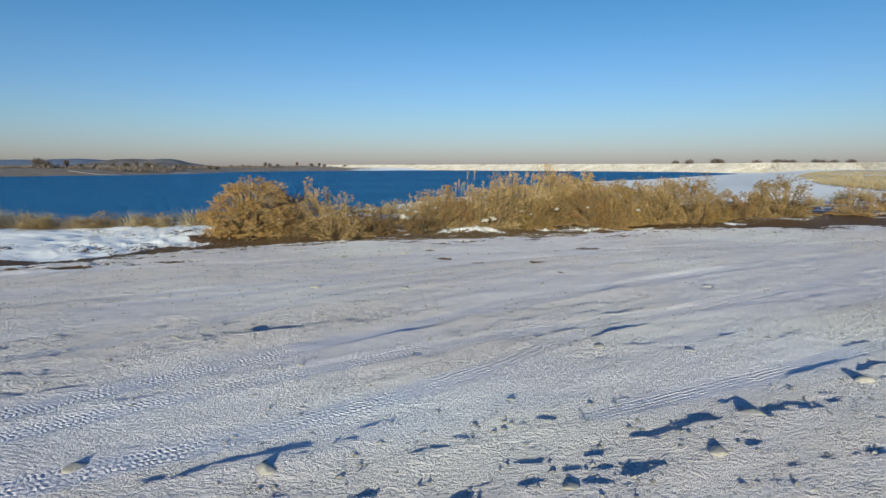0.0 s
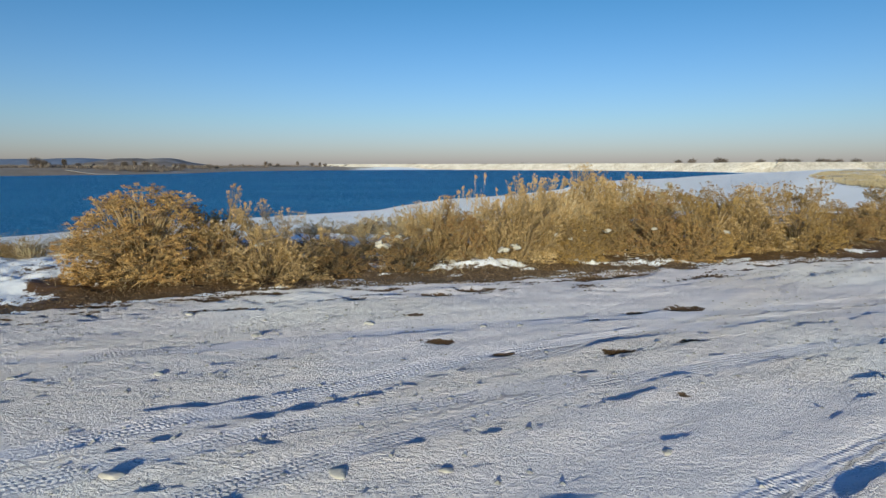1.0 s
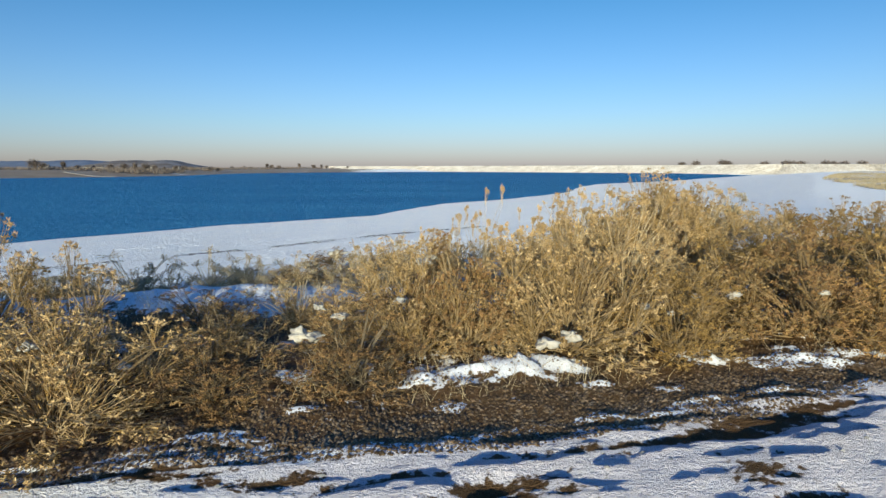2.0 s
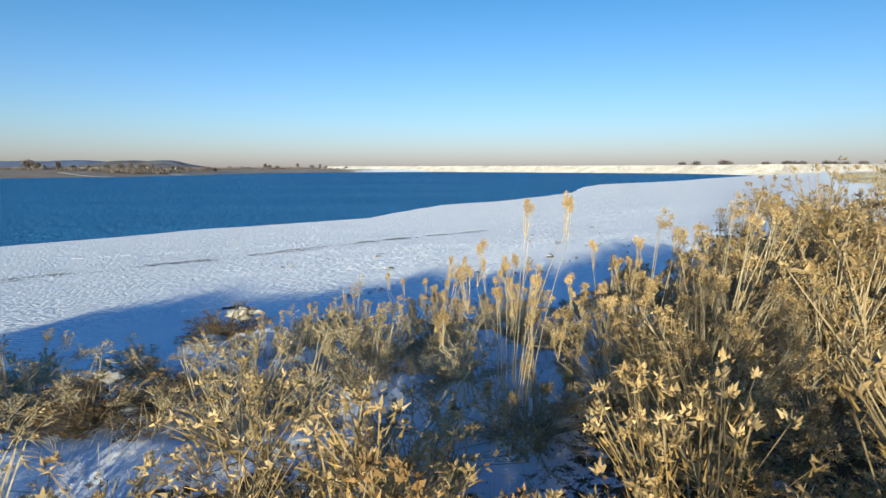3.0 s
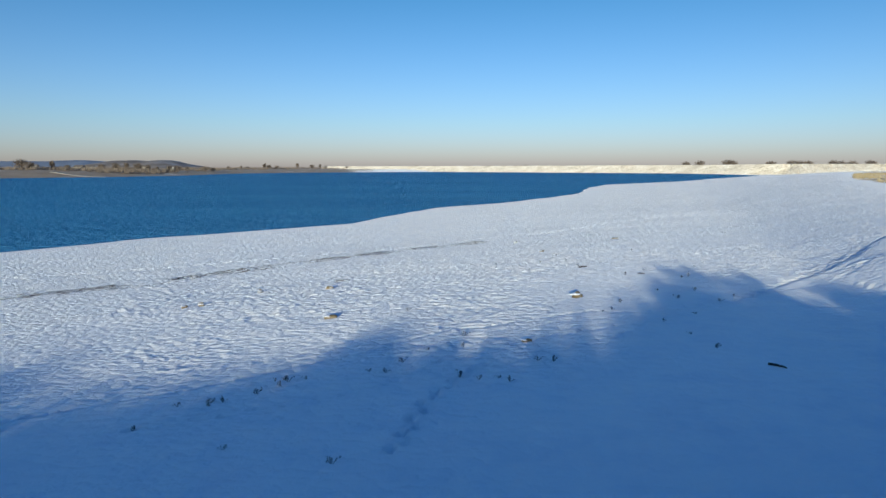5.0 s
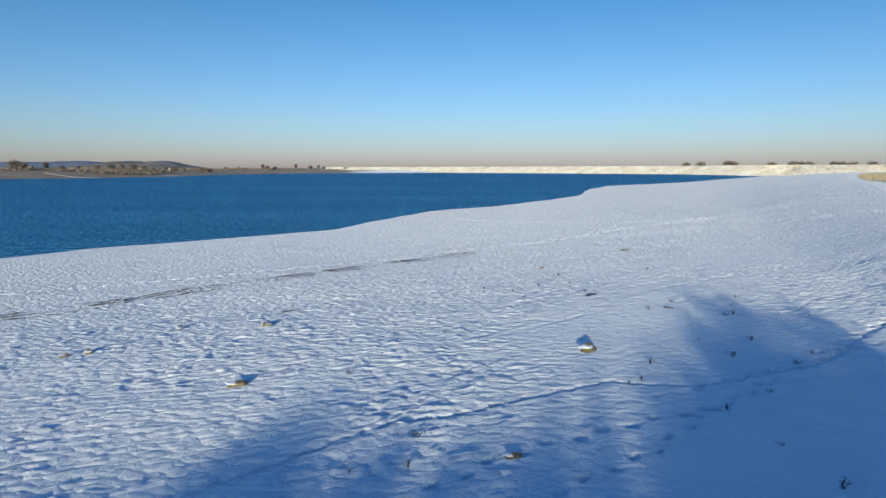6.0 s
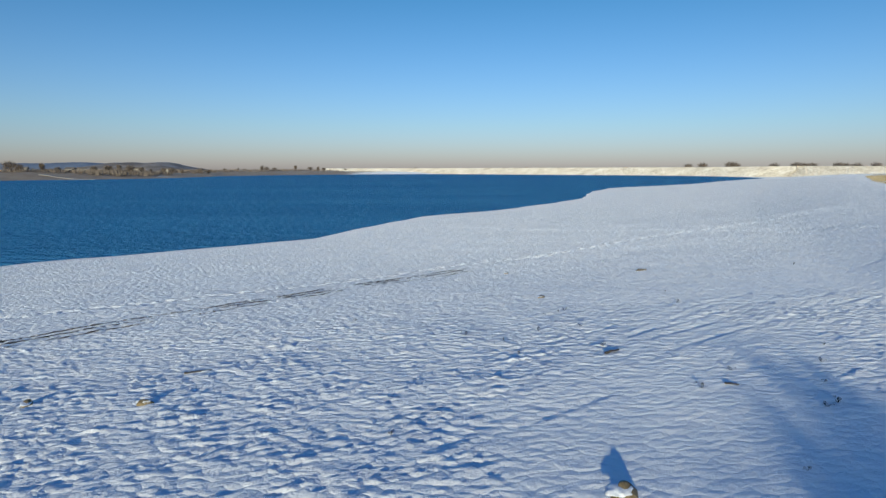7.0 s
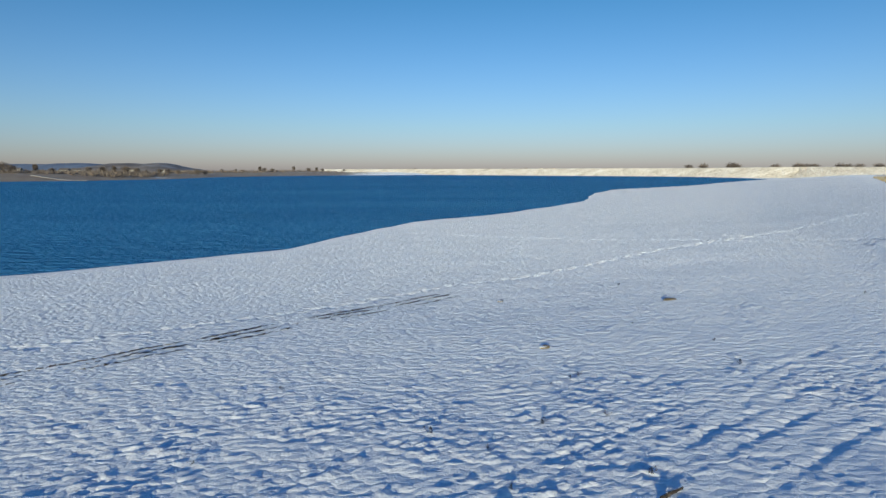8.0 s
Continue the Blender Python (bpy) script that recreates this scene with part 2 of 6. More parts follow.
def lattice(xi, yi, seed):
    h = (xi * 374761393 + yi * 668265263 + seed * 1274126177) & 0xFFFFFFFF
    h = ((h ^ (h >> 13)) * 1103515245) & 0xFFFFFFFF
    h = ((h ^ (h >> 16)) * 2654435761) & 0xFFFFFFFF
    return (h & 0xFFFF) / 32767.5 - 1


def wobble(x, y, seed=0):
    """Smooth noise from -1 to 1 on a grid of cells 1 wide."""
    x, y = np.asarray(x, float), np.asarray(y, float)
    xf, yf = np.floor(x), np.floor(y)
    xi, yi, u, v = xf.astype(np.int64), yf.astype(np.int64), x - xf, y - yf
    u, v = u * u * (3 - 2 * u), v * v * (3 - 2 * v)
    a, b = lattice(xi, yi, seed), lattice(xi + 1, yi, seed)
    c, d = lattice(xi, yi + 1, seed), lattice(xi + 1, yi + 1, seed)
    return a + (b - a) * u + (c - a) * v + (a - b - c + d) * u * v


def layers(x, y, seed=0, octaves=4, gain=0.5):
    total, k, w = 0, 1.0, 1.0
    for i in range(octaves):
        total = total + w * wobble(x * k + 17.3 * i, y * k - 9.1 * i, seed + i)
        k, w = k * 2.03, w * gain
    return total


def cells(x, y, seed=0):
    """Distance to the nearest of one point strewn in each cell 1 wide."""
    x, y = np.asarray(x, float), np.asarray(y, float)
    xi, yi, best = np.floor(x).astype(np.int64), np.floor(y).astype(np.int64), np.full(x.shape, 9.0)
    for i in (-1, 0, 1):
        for j in (-1, 0, 1):
            px, py = xi + i + 0.5 + 0.46 * lattice(xi + i, yi + j, seed), yi + j + 0.5 + 0.46 * lattice(xi + i, yi + j, seed + 7)
            best = np.minimum(best, (x - px) ** 2 + (y - py) ** 2)
    return np.sqrt(best)


def smooth01(t):
    t = np.clip(t, 0, 1)
    return t * t * (3 - 2 * t)


# ---- the lie of the land ----
WATER_Z = -4.4
NEAR_SHORE = [(-300, -320), (-160, -130), (-80, 0), (-35.6, 68.2), (-24.3, 82.7), (-18, 88), (-10, 96.6), (-5, 112), (-1, 125), (9, 137),
              (20, 155), (34, 183), (37, 195), (47, 229), (63, 267), (111, 323), (190, 440), (270, 551)]
FAR_SHORE = [(290, 651), (289, 795), (177, 931), (0, 1120), (-193, 935), (-252, 754), (-227, 551), (-245, 462), (-275, 430), (-275, 405), (-420, 330), (-560, 60), (-520, -320)]
LAKE = np.array(NEAR_SHORE + FAR_SHORE, float)


def line_distance(x, y, pts, closed=False):
    """Distance to a line of points, the signed distance at the nearest piece (left positive) and the length along the line there."""
    pts = np.asarray(pts, float)
    ends = np.roll(pts, -1, 0) if closed else pts[1:]
    best, sign, along, run = np.full(x.shape, 1e9), np.zeros(x.shape), np.zeros(x.shape), 0.0
    for (ax, ay), (bx, by) in zip(pts, ends):
        dx, dy = bx - ax, by - ay
        n2 = dx * dx + dy * dy
        t = np.clip(((x - ax) * dx + (y - ay) * dy) / n2, 0, 1)
        px, py = x - ax - t * dx, y - ay - t * dy
        d = np.hypot(px, py)
        near = d < best
        best = np.where(near, d, best)
        sign = np.where(near, np.where(dx * py - dy * px > 0, d, -d), sign)
        along = np.where(near, run + t * math.sqrt(n2), along)
        run += math.sqrt(n2)
    return best, sign, along


def inside_lake(x, y):
    odd = np.zeros(x.shape, bool)
    for (ax, ay), (bx, by) in zip(LAKE, np.roll(LAKE, -1, 0)):
        if ay != by:
            odd ^= ((ay > y) != (by > y)) & (x < (bx - ax) * (y - ay) / (by - ay) + ax)
    return odd


def shore_distance(x, y):
    wx, wy = x + 0.5 * wobble(x / 5, y / 5, 61), y + 0.8 * wobble(x / 9, y / 9, 62)
    d = line_distance(wx, wy, LAKE, True)[0]
    return np.where(inside_lake(wx, wy), -d, d)


EDGE_X = [-40, -15, -8, -5.3, -3.4, -1.9, 0.7, 2.5, 5.8, 8.2, 13.5, 25, 60]
EDGE_Y = [0, 9, 11.3, 13.9, 14.6, 15.3, 15.6, 16.15, 17.5, 18, 18.5, 20, 26]
BANK_X = [-300, -40, -20, -13, -6, 0, 4.6, 6.4, 9, 15, 150, 400, 700]
BANK_Y = [-440, -25, 9, 17, 19.5, 21.3, 23.9, 26.4, 27.6, 31, 230, 600, 640]
BANK = list(zip(BANK_X, BANK_Y))
RISE_D = [-400, -60, 0, 2, 10, 18, 23, 31, 39, 44.5, 50, 60, 80, 120, 400, 1000]
RISE_Z = [-6, -3, -0.02, 0.05, 0.1, 0.19, 0.43, 1.0, 1.65, 2.1, 2.45, 2.8, 3.2, 3.7, 5.0, 6.0]


def land(x, y):
    """Height of the ground without its fine relief, the distance to the water and how far down the bank a place lies."""
    d = shore_distance(x, y)
    d = np.where((d > 0) & (y < 620) & (x > -30), d * (1 - 0.6 * smooth01((y - 80) / 90)), d)
    beach = WATER_Z + sum(np.interp(d + k, RISE_D, RISE_Z) for k in (-2.5, 0, 2.5)) / 3
    beach = np.where(d < 2.5, WATER_Z + np.interp(d, RISE_D, RISE_Z), beach)
    side = line_distance(x, y, BANK)[1] + 0.6 * wobble(x / 2.6, y / 9, 5) * (x < 14)
    down = smooth01(side / np.interp(x, [-10, 2.5, 4, 6.5, 9, 22, 60, 150], [6.8, 6.8, 4.4, 4.4, 7, 16, 40, 90]))
    shelf = 0.008 * np.clip(y, -20, 40) + 0.1 * smooth01((y - np.interp(x, EDGE_X, EDGE_Y) - 0.3) / 2)
    shelf = shelf - 1.3 * smooth01((x - 12) / 40) * smooth01((y - 14) / 20)
    return shelf * (1 - down) + beach * down, d, down


MAIN_TRACKS = [
    (0.13, 0.022, [(-8, 7.2), (-2.91, 9.75), (-1.52, 10.65), (-0.16, 11.59), (0.77, 12.07), (3.32, 13.17), (6.01, 13.93), (12, 15.5)]),
    (0.12, 0.018, [(-9, 10.2), (-4.41, 11.75), (-2.83, 12.15), (-1.73, 12.5), (-0.48, 12.83), (1.58, 13.38), (4.01, 13.84), (9, 15.2)]),
    (0.16, 0.024, [(-3.5, 4.6), (-1.2, 6.6), (-0.3, 7.25), (0.4, 8.05), (1.2, 8.7), (2.1, 9.35), (3.6, 10.2), (9, 13.2)]),
    (0.15, 0.02, [(0.6, 8.0), (2.27, 9.3), (3.25, 10.0), (6, 11.7)]),
    (0.14, 0.025, [(-4, 2.8), (-2.62, 3.52), (-1.62, 4.11), (-0.22, 5.19), (1.39, 6.73), (4.27, 8.72), (8.12, 10.99), (14, 14)]),
]
LESSER_TRACKS = [
    (0.12, 0.016, [(-6, 4.6), (-4.48, 5.98), (-3.21, 6.99), (-1.58, 9.16), (1.22, 11.08), (5, 12.6)]),
    (0.13, 0.018, [(-5, 3.3), (-3.21, 4.2), (-1.92, 5.19), (0.11, 6.53), (3.18, 8.04), (7, 9.6)]),
    (0.13, 0.018, [(-5, 8.1), (-2.69, 9.3), (-1.16, 10.2), (0.5, 10.95), (1.24, 11.3)]),
    (0.12, 0.015, [(1.2, 4.6), (3.33, 5.7), (7, 7.6), (12, 10.4)]),
    (0.12, 0.015, [(0.4, 11.6), (2.0, 12.6), (3.72, 13.3), (8, 14.6)]),
]
RIDGES = [[(-0.6, 6.2), (0.1, 6.8), (1.0, 7.4), (1.4, 7.75), (1.9, 8.2), (2.4, 8.6), (3.6, 9.45), (5.7, 10.7), (8, 12)], [(-0.3, 3.9), (0.19, 4.09), (1.22, 4.53), (2.0, 4.9)],
          [(2.3, 8.9), (4.2, 9.55), (5.6, 9.95)]]
LUMPS = [(-2.27, 6.95, 0.1), (1.69, 6.37, 0.08), (3.81, 5.29, 0.13), (4.2, 9.52, 0.08), (-1.0, 7.35, 0.05), (-2.42, 3.78, 0.1), (-1.14, 3.71, 0.09), (2.43, 4.57, 0.1),
         (1.88, 3.93, 0.1), (0.79, 3.51, 0.08), (-2.04, 12.71, 0.07), (-2.61, 11.41, 0.06), (-3.94, 11.33, 0.06), (-2.01, 9.49, 0.1), (-0.59, 9.57, 0.09),
         (0.1, 9.62, 0.06), (1.64, 9.87, 0.06), (-2.07, 12.68, 0.08), (-0.83, 13.16, 0.09), (0.57, 13.04, 0.07), (1.02, 13.14, 0.06), (-3.21, 13.58, 0.07), (2.6, 6.2, 0.06)]
KNOLLS = [(-1.98, 23.0, 0.3, 0.55, 0.5), (-0.95, 22.75, 0.2, 0.6, 0.45)]  # hummocks on the brow: x, y, height, radii
# clods and pushed-up rims of snow: x, y, height, length along the traffic, width
CLODS = [(-2.25, 6.72, 0.085, 0.1, 0.09), (-2.85, 7.2, 0.04, 0.16, 0.07), (-2.6, 6.5, 0.045, 0.14, 0.07), (-1.52, 6.42, 0.045, 0.12, 0.07), (-1.9, 6.95, 0.03, 0.2, 0.08), (-0.95, 7.2, 0.05, 0.26, 0.08),
         (-0.35, 7.35, 0.035, 0.2, 0.07), (3.75, 9.15, 0.055, 0.2, 0.12), (4.25, 9.22, 0.06, 0.3, 0.12), (4.9, 9.35, 0.04, 0.25, 0.1), (1.98, 6.38, 0.06, 0.07, 0.08), (1.15, 6.6, 0.03, 0.22, 0.06),
         (1.6, 6.9, 0.03, 0.1, 0.05), (-1.95, 9.4, 0.05, 0.22, 0.09), (2.15, 7.7, 0.02, 0.25, 0.05), (0.5, 6.65, 0.03, 0.2, 0.06)]
BARE = [(0.06, 12.42, 0.26, 0.1), (3.41, 14.06, 0.36, 0.17), (2.67, 13.9, 0.22, 0.07), (2.84, 12.5, 0.26, 0.09), (1.97, 12.13, 0.28, 0.08), (2.0, 13.44, 0.14, 0.09),
        (-1.45, 14.6, 0.5, 0.09), (-0.9, 14.9, 0.5, 0.08), (0.0, 14.86, 0.4, 0.07), (0.6, 15.2, 0.5, 0.12), (-0.32, 13.62, 0.18, 0.06), (2.15, 10.89, 0.13, 0.06),
        (0.7, 12.03, 0.16, 0.07), (-7.2, 11.4, 1.7, 0.16), (-5.4, 12.0, 0.7, 0.12), (2.5, 15.1, 0.4, 0.08), (4.5, 16.2, 0.7, 0.1), (-2.9, 13.9, 0.5, 0.08)]
NEAR_TRAILS = [
    (0.3, 0.085, 0.1, [(-10, 35.5), (-4.8, 37.9), (-4.0, 38.1), (-2.8, 39.0), (-1.3, 39.9), (0.4, 41.3), (1.3, 42.1), (2.5, 42.4), (4.1, 43.2), (5.3, 43.7), (5.8, 43.4), (6.8, 43.2), (8.0, 43.8), (9.4, 44.3), (10.7, 45.2), (14.1, 48.2), (24, 56)]),
    (0.5, 0.11, 0.11, [(-3.95, 36.2), (-1.4, 37.1), (-0.7, 37.5), (0.1, 38.1), (1.1, 39.3), (1.6, 39.6), (2.7, 40.5), (4.2, 41.1), (6.5, 41.9), (8.6, 43.9), (12, 46.5), (17, 51)]),
    (0.32, 0.14, 0.13, [(0.5, 34.9), (0.8, 36.5), (0.9, 37.1), (1.3, 37.7), (1.8, 38.4)]),
    (0.5, 0.1, 0.1, [(2.1, 38.7), (3.0, 39.2), (4.2, 40.0), (5.0, 40.4), (6.5, 41.9)]),
]
FAR_TRAILS = [
    (0.8, 0.32, 0.17, [(-26, 59), (-11.6, 65.6), (-7.7, 67.4), (-2.7, 70.8), (0.8, 74.0), (3.7, 76.5), (8.7, 79.0), (16.8, 86.5), (24.1, 91.4), (27.7, 92.8), (35.3, 97.6), (48, 104)]),
    (0.9, 0.32, 0.16, [(-0.3, 108.7), (3.5, 107.4), (14.3, 101.8), (22.5, 94.8), (27.6, 88.7), (30.1, 81.1), (33, 74)]),
    (0.9, 0.3, 0.14, [(27.0, 95.5), (28.9, 91.1), (31.3, 82.9), (34, 75)]),
    (0.5, 0.09, 0.07, [(8.1, 43.2), (9.9, 43.8), (10.8, 43.6), (11.6, 43.1), (14, 42.8)]),
    (0.5, 0.09, 0.07, [(5.8, 42.6), (7.1, 43.1), (8.4, 44.0), (9.6, 44.7), (13.6, 46.3), (18, 49.8)]),
]
RUTS = [[(-1.6, 48.1), (-0.4, 49.7), (1.2, 51.1), (4.4, 53.8), (6.5, 55.1), (9.8, 57.7), (13.8, 60.6), (24, 67)], [(3.9, 50.7), (5.8, 53.2), (7.6, 54.6), (10.1, 56.4), (15.3, 60.3), (24, 65.5)],
        [(3.0, 47.9), (5.4, 50.6), (6.7, 53.1), (8.8, 54.7), (13.8, 58.2), (24, 64)], [(4.1, 48.5), (6.1, 50.0), (8.3, 52.9), (10.4, 54.6), (12.1, 55.7), (20, 60.5)], [(5.9, 52.6), (9.3, 56.1), (13.6, 60.4), (17.4, 63.6)]]
MEADOW_Y, MEADOW_X = [40, 60, 104, 192, 290, 600], [36, 45, 61, 108, 172, 380]
DRIFT = [(-30, 46), (-20.9, 52.2), (-14, 56.65), (-10.4, 60.5), (-4.7, 65.3), (-0.6, 69.6), (4, 74)]


VERGE_PATCHES = [
    (0.4, 17.15, 0.34, 0.13, 0.12), (-0.15, 17.25, 0.22, 0.1, 0.1), (0.75, 17.4, 0.2, 0.1, 0.1), (1.45, 17.45, 0.32, 0.13, 0.12), (3.9, 17.75, 0.5, 0.13, 0.09), (2.9, 17.75, 0.32, 0.11, 0.1), (4.8, 17.9, 0.35, 0.1, 0.08),
    (0.0, 17.05, 0.32, 0.16, 0.1), (0.45, 17.0, 0.25, 0.13, 0.08), (0.95, 17.25, 0.3, 0.14, 0.11), (1.3, 17.4, 0.24, 0.12, 0.12), (1.75, 17.0, 0.16, 0.09, 0.06), (-1.1, 17.0, 0.2, 0.12, 0.1),
    (-0.55, 17.3, 0.13, 0.09, 0.16), (3.1, 17.7, 0.25, 0.14, 0.1), (3.6, 17.6, 0.3, 0.12, 0.08), (2.3, 16.9, 0.12, 0.07, 0.05), (0.3, 16.5, 0.11, 0.07, 0.06), (-0.9, 16.35, 0.1, 0.07, 0.06),
    (-5.6, 17.6, 0.5, 0.25, 0.12), (-7.4, 15.6, 0.6, 0.2, 0.1), (-9.0, 14.6, 0.7, 0.25, 0.1), (-6.8, 14.6, 0.5, 0.15, 0.08),
]
BANK_PATCHES = [
    (-1.3, 18.1, 0.25, 0.15, 0.14), (3.9, 18.0, 0.18, 0.12, 0.14), (5.9, 17.9, 0.14, 0.09, 0.07), (9.2, 19.1, 0.3, 0.2, 0.12), (1.3, 22.3, 0.24, 0.16, 0.16), (0.35, 22.0, 0.22, 0.14, 0.12),
    (0.7, 22.6, 0.16, 0.12, 0.1), (-0.3, 22.4, 0.26, 0.18, 0.12), (-2.0, 23.7, 0.22, 0.16, 0.42), (-1.1, 23.4, 0.3, 0.2, 0.16), (-2.6, 19.6, 0.4, 0.25, 0.2), (-3.4, 19.2, 0.3, 0.2, 0.22),
    (2.6, 24.6, 0.35, 0.25, 0.12), (4.3, 26.6, 0.3, 0.2, 0.2), (3.3, 27.2, 0.35, 0.2, 0.14),
]


def steps(fine, first, growth, end):
    """Offsets that begin at one spacing and widen."""
    out, s = [fine], first
    while out[-1] < end:
        out.append(out[-1] + s)
        s *= growth
    return out[1:]


def ground_grid():
    """Rows of the ground's lattice; beyond the bank the columns fan out northwards."""
    us = list(np.arange(-8.0, 9.0, 0.055))
    us = [-v for v in steps(8.0, 0.057, 1.045, 2600)][::-1] + us
    us += steps(us[-1], 0.057, 1.02, 20)
    us += steps(us[-1], 0.29, 1.045, 2600)
    ys = list(np.arange(2.6, 17.8, 0.045)) + list(np.arange(17.8, 31, 0.1)) + list(np.arange(31, 58, 0.08))
    ys += list(np.cumsum(np.linspace(0.085, 0.19, 30)) + ys[-1])
    ys += list(np.arange(ys[-1] + 0.2, 112, 0.19))
    ys = [2.6 - v for v in steps(0, 0.08, 1.1, 160)][::-1] + ys + steps(ys[-1], 0.26, 1.045, 4300)
    us, ys = np.array(us), np.array(ys)
    fan = np.interp(ys, [24, 45, 62, 110, 240], [0, 0.25, 0.7, 2.4, 8])
    return us[None, :] + fan[:, None] * 20 * np.tanh(us / 20)[None, :], ys


def build_ground():
    X, ys = ground_grid()
    Y = np.repeat(ys[:, None], X.shape[1], 1)
    x, y = X.ravel(), Y.ravel()
    mesh_step = np.maximum(np.gradient(X, axis=1), 0.5 * np.gradient(ys)[:, None]).ravel()
    fine = np.clip(1.5 - mesh_step / 0.17, 0, 1)  # small relief only where the lattice can carry it
    z, d, down = land(x, y)
    edge = np.interp(x, EDGE_X, EDGE_Y) + 0.28 * wobble(x * 1.3, y * 0.4, 8) + 0.12 * wobble(x * 4, y * 2, 9)
    past = y - edge  # distance past the road's snow edge
    near = (np.abs(x) < 60) & (y < 130)
    road = np.where(near, 1 - smooth01(past / 0.5 + 0.5), 0.0)
    u, v = 0.83 * x + 0.56 * y, -0.56 * x + 0.83 * y  # along and across the traffic
    relief = np.zeros(len(x))
    across, along = np.full(len(x), 3.0), np.zeros(len(x))
    churned, crusted = np.zeros(len(x)), np.zeros(len(x))
    # road: churned, streaked snow
    r = (road > 0.01) & (x > -30) & (x < 35) & (y > -6)
    xr, yr, ur, vr = x[r], y[r], u[r], v[r]
    rough = 0.0075 * layers(ur / 1.5, vr / 0.22, 21, 3) + 0.011 * layers(ur / 1.1, vr / 0.42, 20, 2) + 0.0085 * layers(ur / 0.34, vr / 0.14, 22, 2, 0.6) + 0.006 * layers(xr / 2.2, yr / 1.5, 23, 2) + 0.024 * layers(ur / 1.7, vr / 0.42, 37, 2)
    churn = smooth01(0.5 + 1.6 * layers(ur / 3.5, vr / 1.0, 26, 2))
    slabs = np.clip(layers(ur / 0.5, vr / 0.19, 30, 2) - 0.05, 0, 0.5)  # edges of crust left standing between the wheel marks
    rough = rough + (0.35 + churn) * 0.007 * layers(xr / 0.13, yr / 0.1, 27, 2, 0.7) + 0.011 * slabs * (0.35 + 0.65 * churn)
    heaps = np.clip(layers(ur / 1.1, vr / 0.42, 24, 2) - 0.4, 0, 1) * 0.007 * (0.3 + 0.65 * smooth01((7.5 - yr) / 4) + 0.3 * smooth01((xr - 1) / 3))
    crumbs = np.clip(layers(ur * 2.6, vr * 5.5, 25, 2) - 0.3 + 0.5 * wobble(xr * 1.3, yr * 2, 29), 0, 1) * 0.006 * (0.15 + churn) * (0.35 + 0.9 * smooth01((9 - yr) / 5))
    ar, lr, closest = np.full(len(xr), 3.0), np.zeros(len(xr)), np.full(len(xr), 1e9)
    groove = np.zeros(len(xr))
    for half, deep, pts in MAIN_TRACKS + LESSER_TRACKS:
        dist, side, run = line_distance(xr + 0.05 * wobble(xr / 1.3, yr / 1.3, 31), yr, pts)
        k = dist / half
        groove += -0.3 * deep * (1 - smooth01((k - 0.75) / 0.5)) + 0.22 * deep * np.exp(-((k - 1.35) / 0.3) ** 2) * (0.6 + 0.6 * wobble(run * 3, side * 9, 33))
        calm = 1 - 0.75 * (1 - smooth01((k - 0.8) / 0.5))
        rough, heaps, crumbs = rough * calm, heaps * calm, crumbs * calm
        take = dist < closest
        closest = np.where(take, dist, closest)
        ar, lr = np.where(take, np.clip(side / half, -3, 3), ar), np.where(take, run, lr)
    for lx, ly, h in LUMPS:
        q = np.hypot((xr - lx) / (h * 3.6), (yr - ly) / (h * 2.4))
        groove += h * 0.13 * np.exp(-q * q) * np.clip(0.8 + 0.5 * wobble(xr * 5, yr * 5, 36), 0, 1.5)
    for cx, cy, h, long, wide in CLODS:
        cu, cv = 0.83 * (xr - cx) + 0.56 * (yr - cy), -0.56 * (xr - cx) + 0.83 * (yr - cy)
        q = np.hypot(cu / (long + 0.06), cv / (wide + 0.06)) * (1 + 0.25 * wobble(xr * 5, yr * 5, 38))
        groove += 0.5 * h * np.exp(-q * q) * np.clip(0.9 + 0.3 * wobble(xr * 9, yr * 9, 39), 0.5, 1.3)
    for pts in RIDGES:
        dist = line_distance(xr, yr, pts)[0]
        groove += 0.013 * np.exp(-(dist / 0.06) ** 2) * (0.8 + 0.4 * wobble(xr * 2, yr * 2, 35))
    relief[r] = (rough + heaps + crumbs + groove) * np.clip(road[r] * 1.4, 0, 1)
    across[r], along[r] = ar, lr
    streak = smooth01(0.5 + 1.3 * layers(ur / 2.6, vr / 0.3, 28, 3, 0.6))
    rolled = 1 - smooth01((closest - 0.1) / 0.1)  # pressed flat under the wheels
    churned[r] = np.clip(0.22 + 0.9 * churn * (0.25 + 0.75 * streak), 0, 1) * (1 - 0.75 * rolled)
    # verge and bank: hummocks
    verge = near & (past > -0.3) & (down < 1)
    relief[verge] += (1 - smooth01((x[verge] - 8) / 4)) * ((0.05 + 0.08 * smooth01((y[verge] - 19.5) / 3)) * ( layers(x[verge] / 0.9, y[verge] / 0.9, 41, 4) + 0.6 * layers(x[verge] / 0.25, y[verge] / 0.25, 42, 2)) * smooth01(past[verge] / 1.5)
                      * (1 - 0.8 * smooth01((down[verge] - 0.6) / 0.35)))
    crest = line_distance(x[verge], y[verge], BANK)[1]
    relief[verge] += 0.2 * np.exp(-((crest + 0.5) / 0.6) ** 2) * smooth01((x[verge] + 7) / 2) * (1 - smooth01((x[verge] - 0.5) / 1.5)) * np.clip(0.8 + 0.6 * wobble(x[verge] / 0.9, y[verge] / 0.9, 46), 0.2, 1.4)
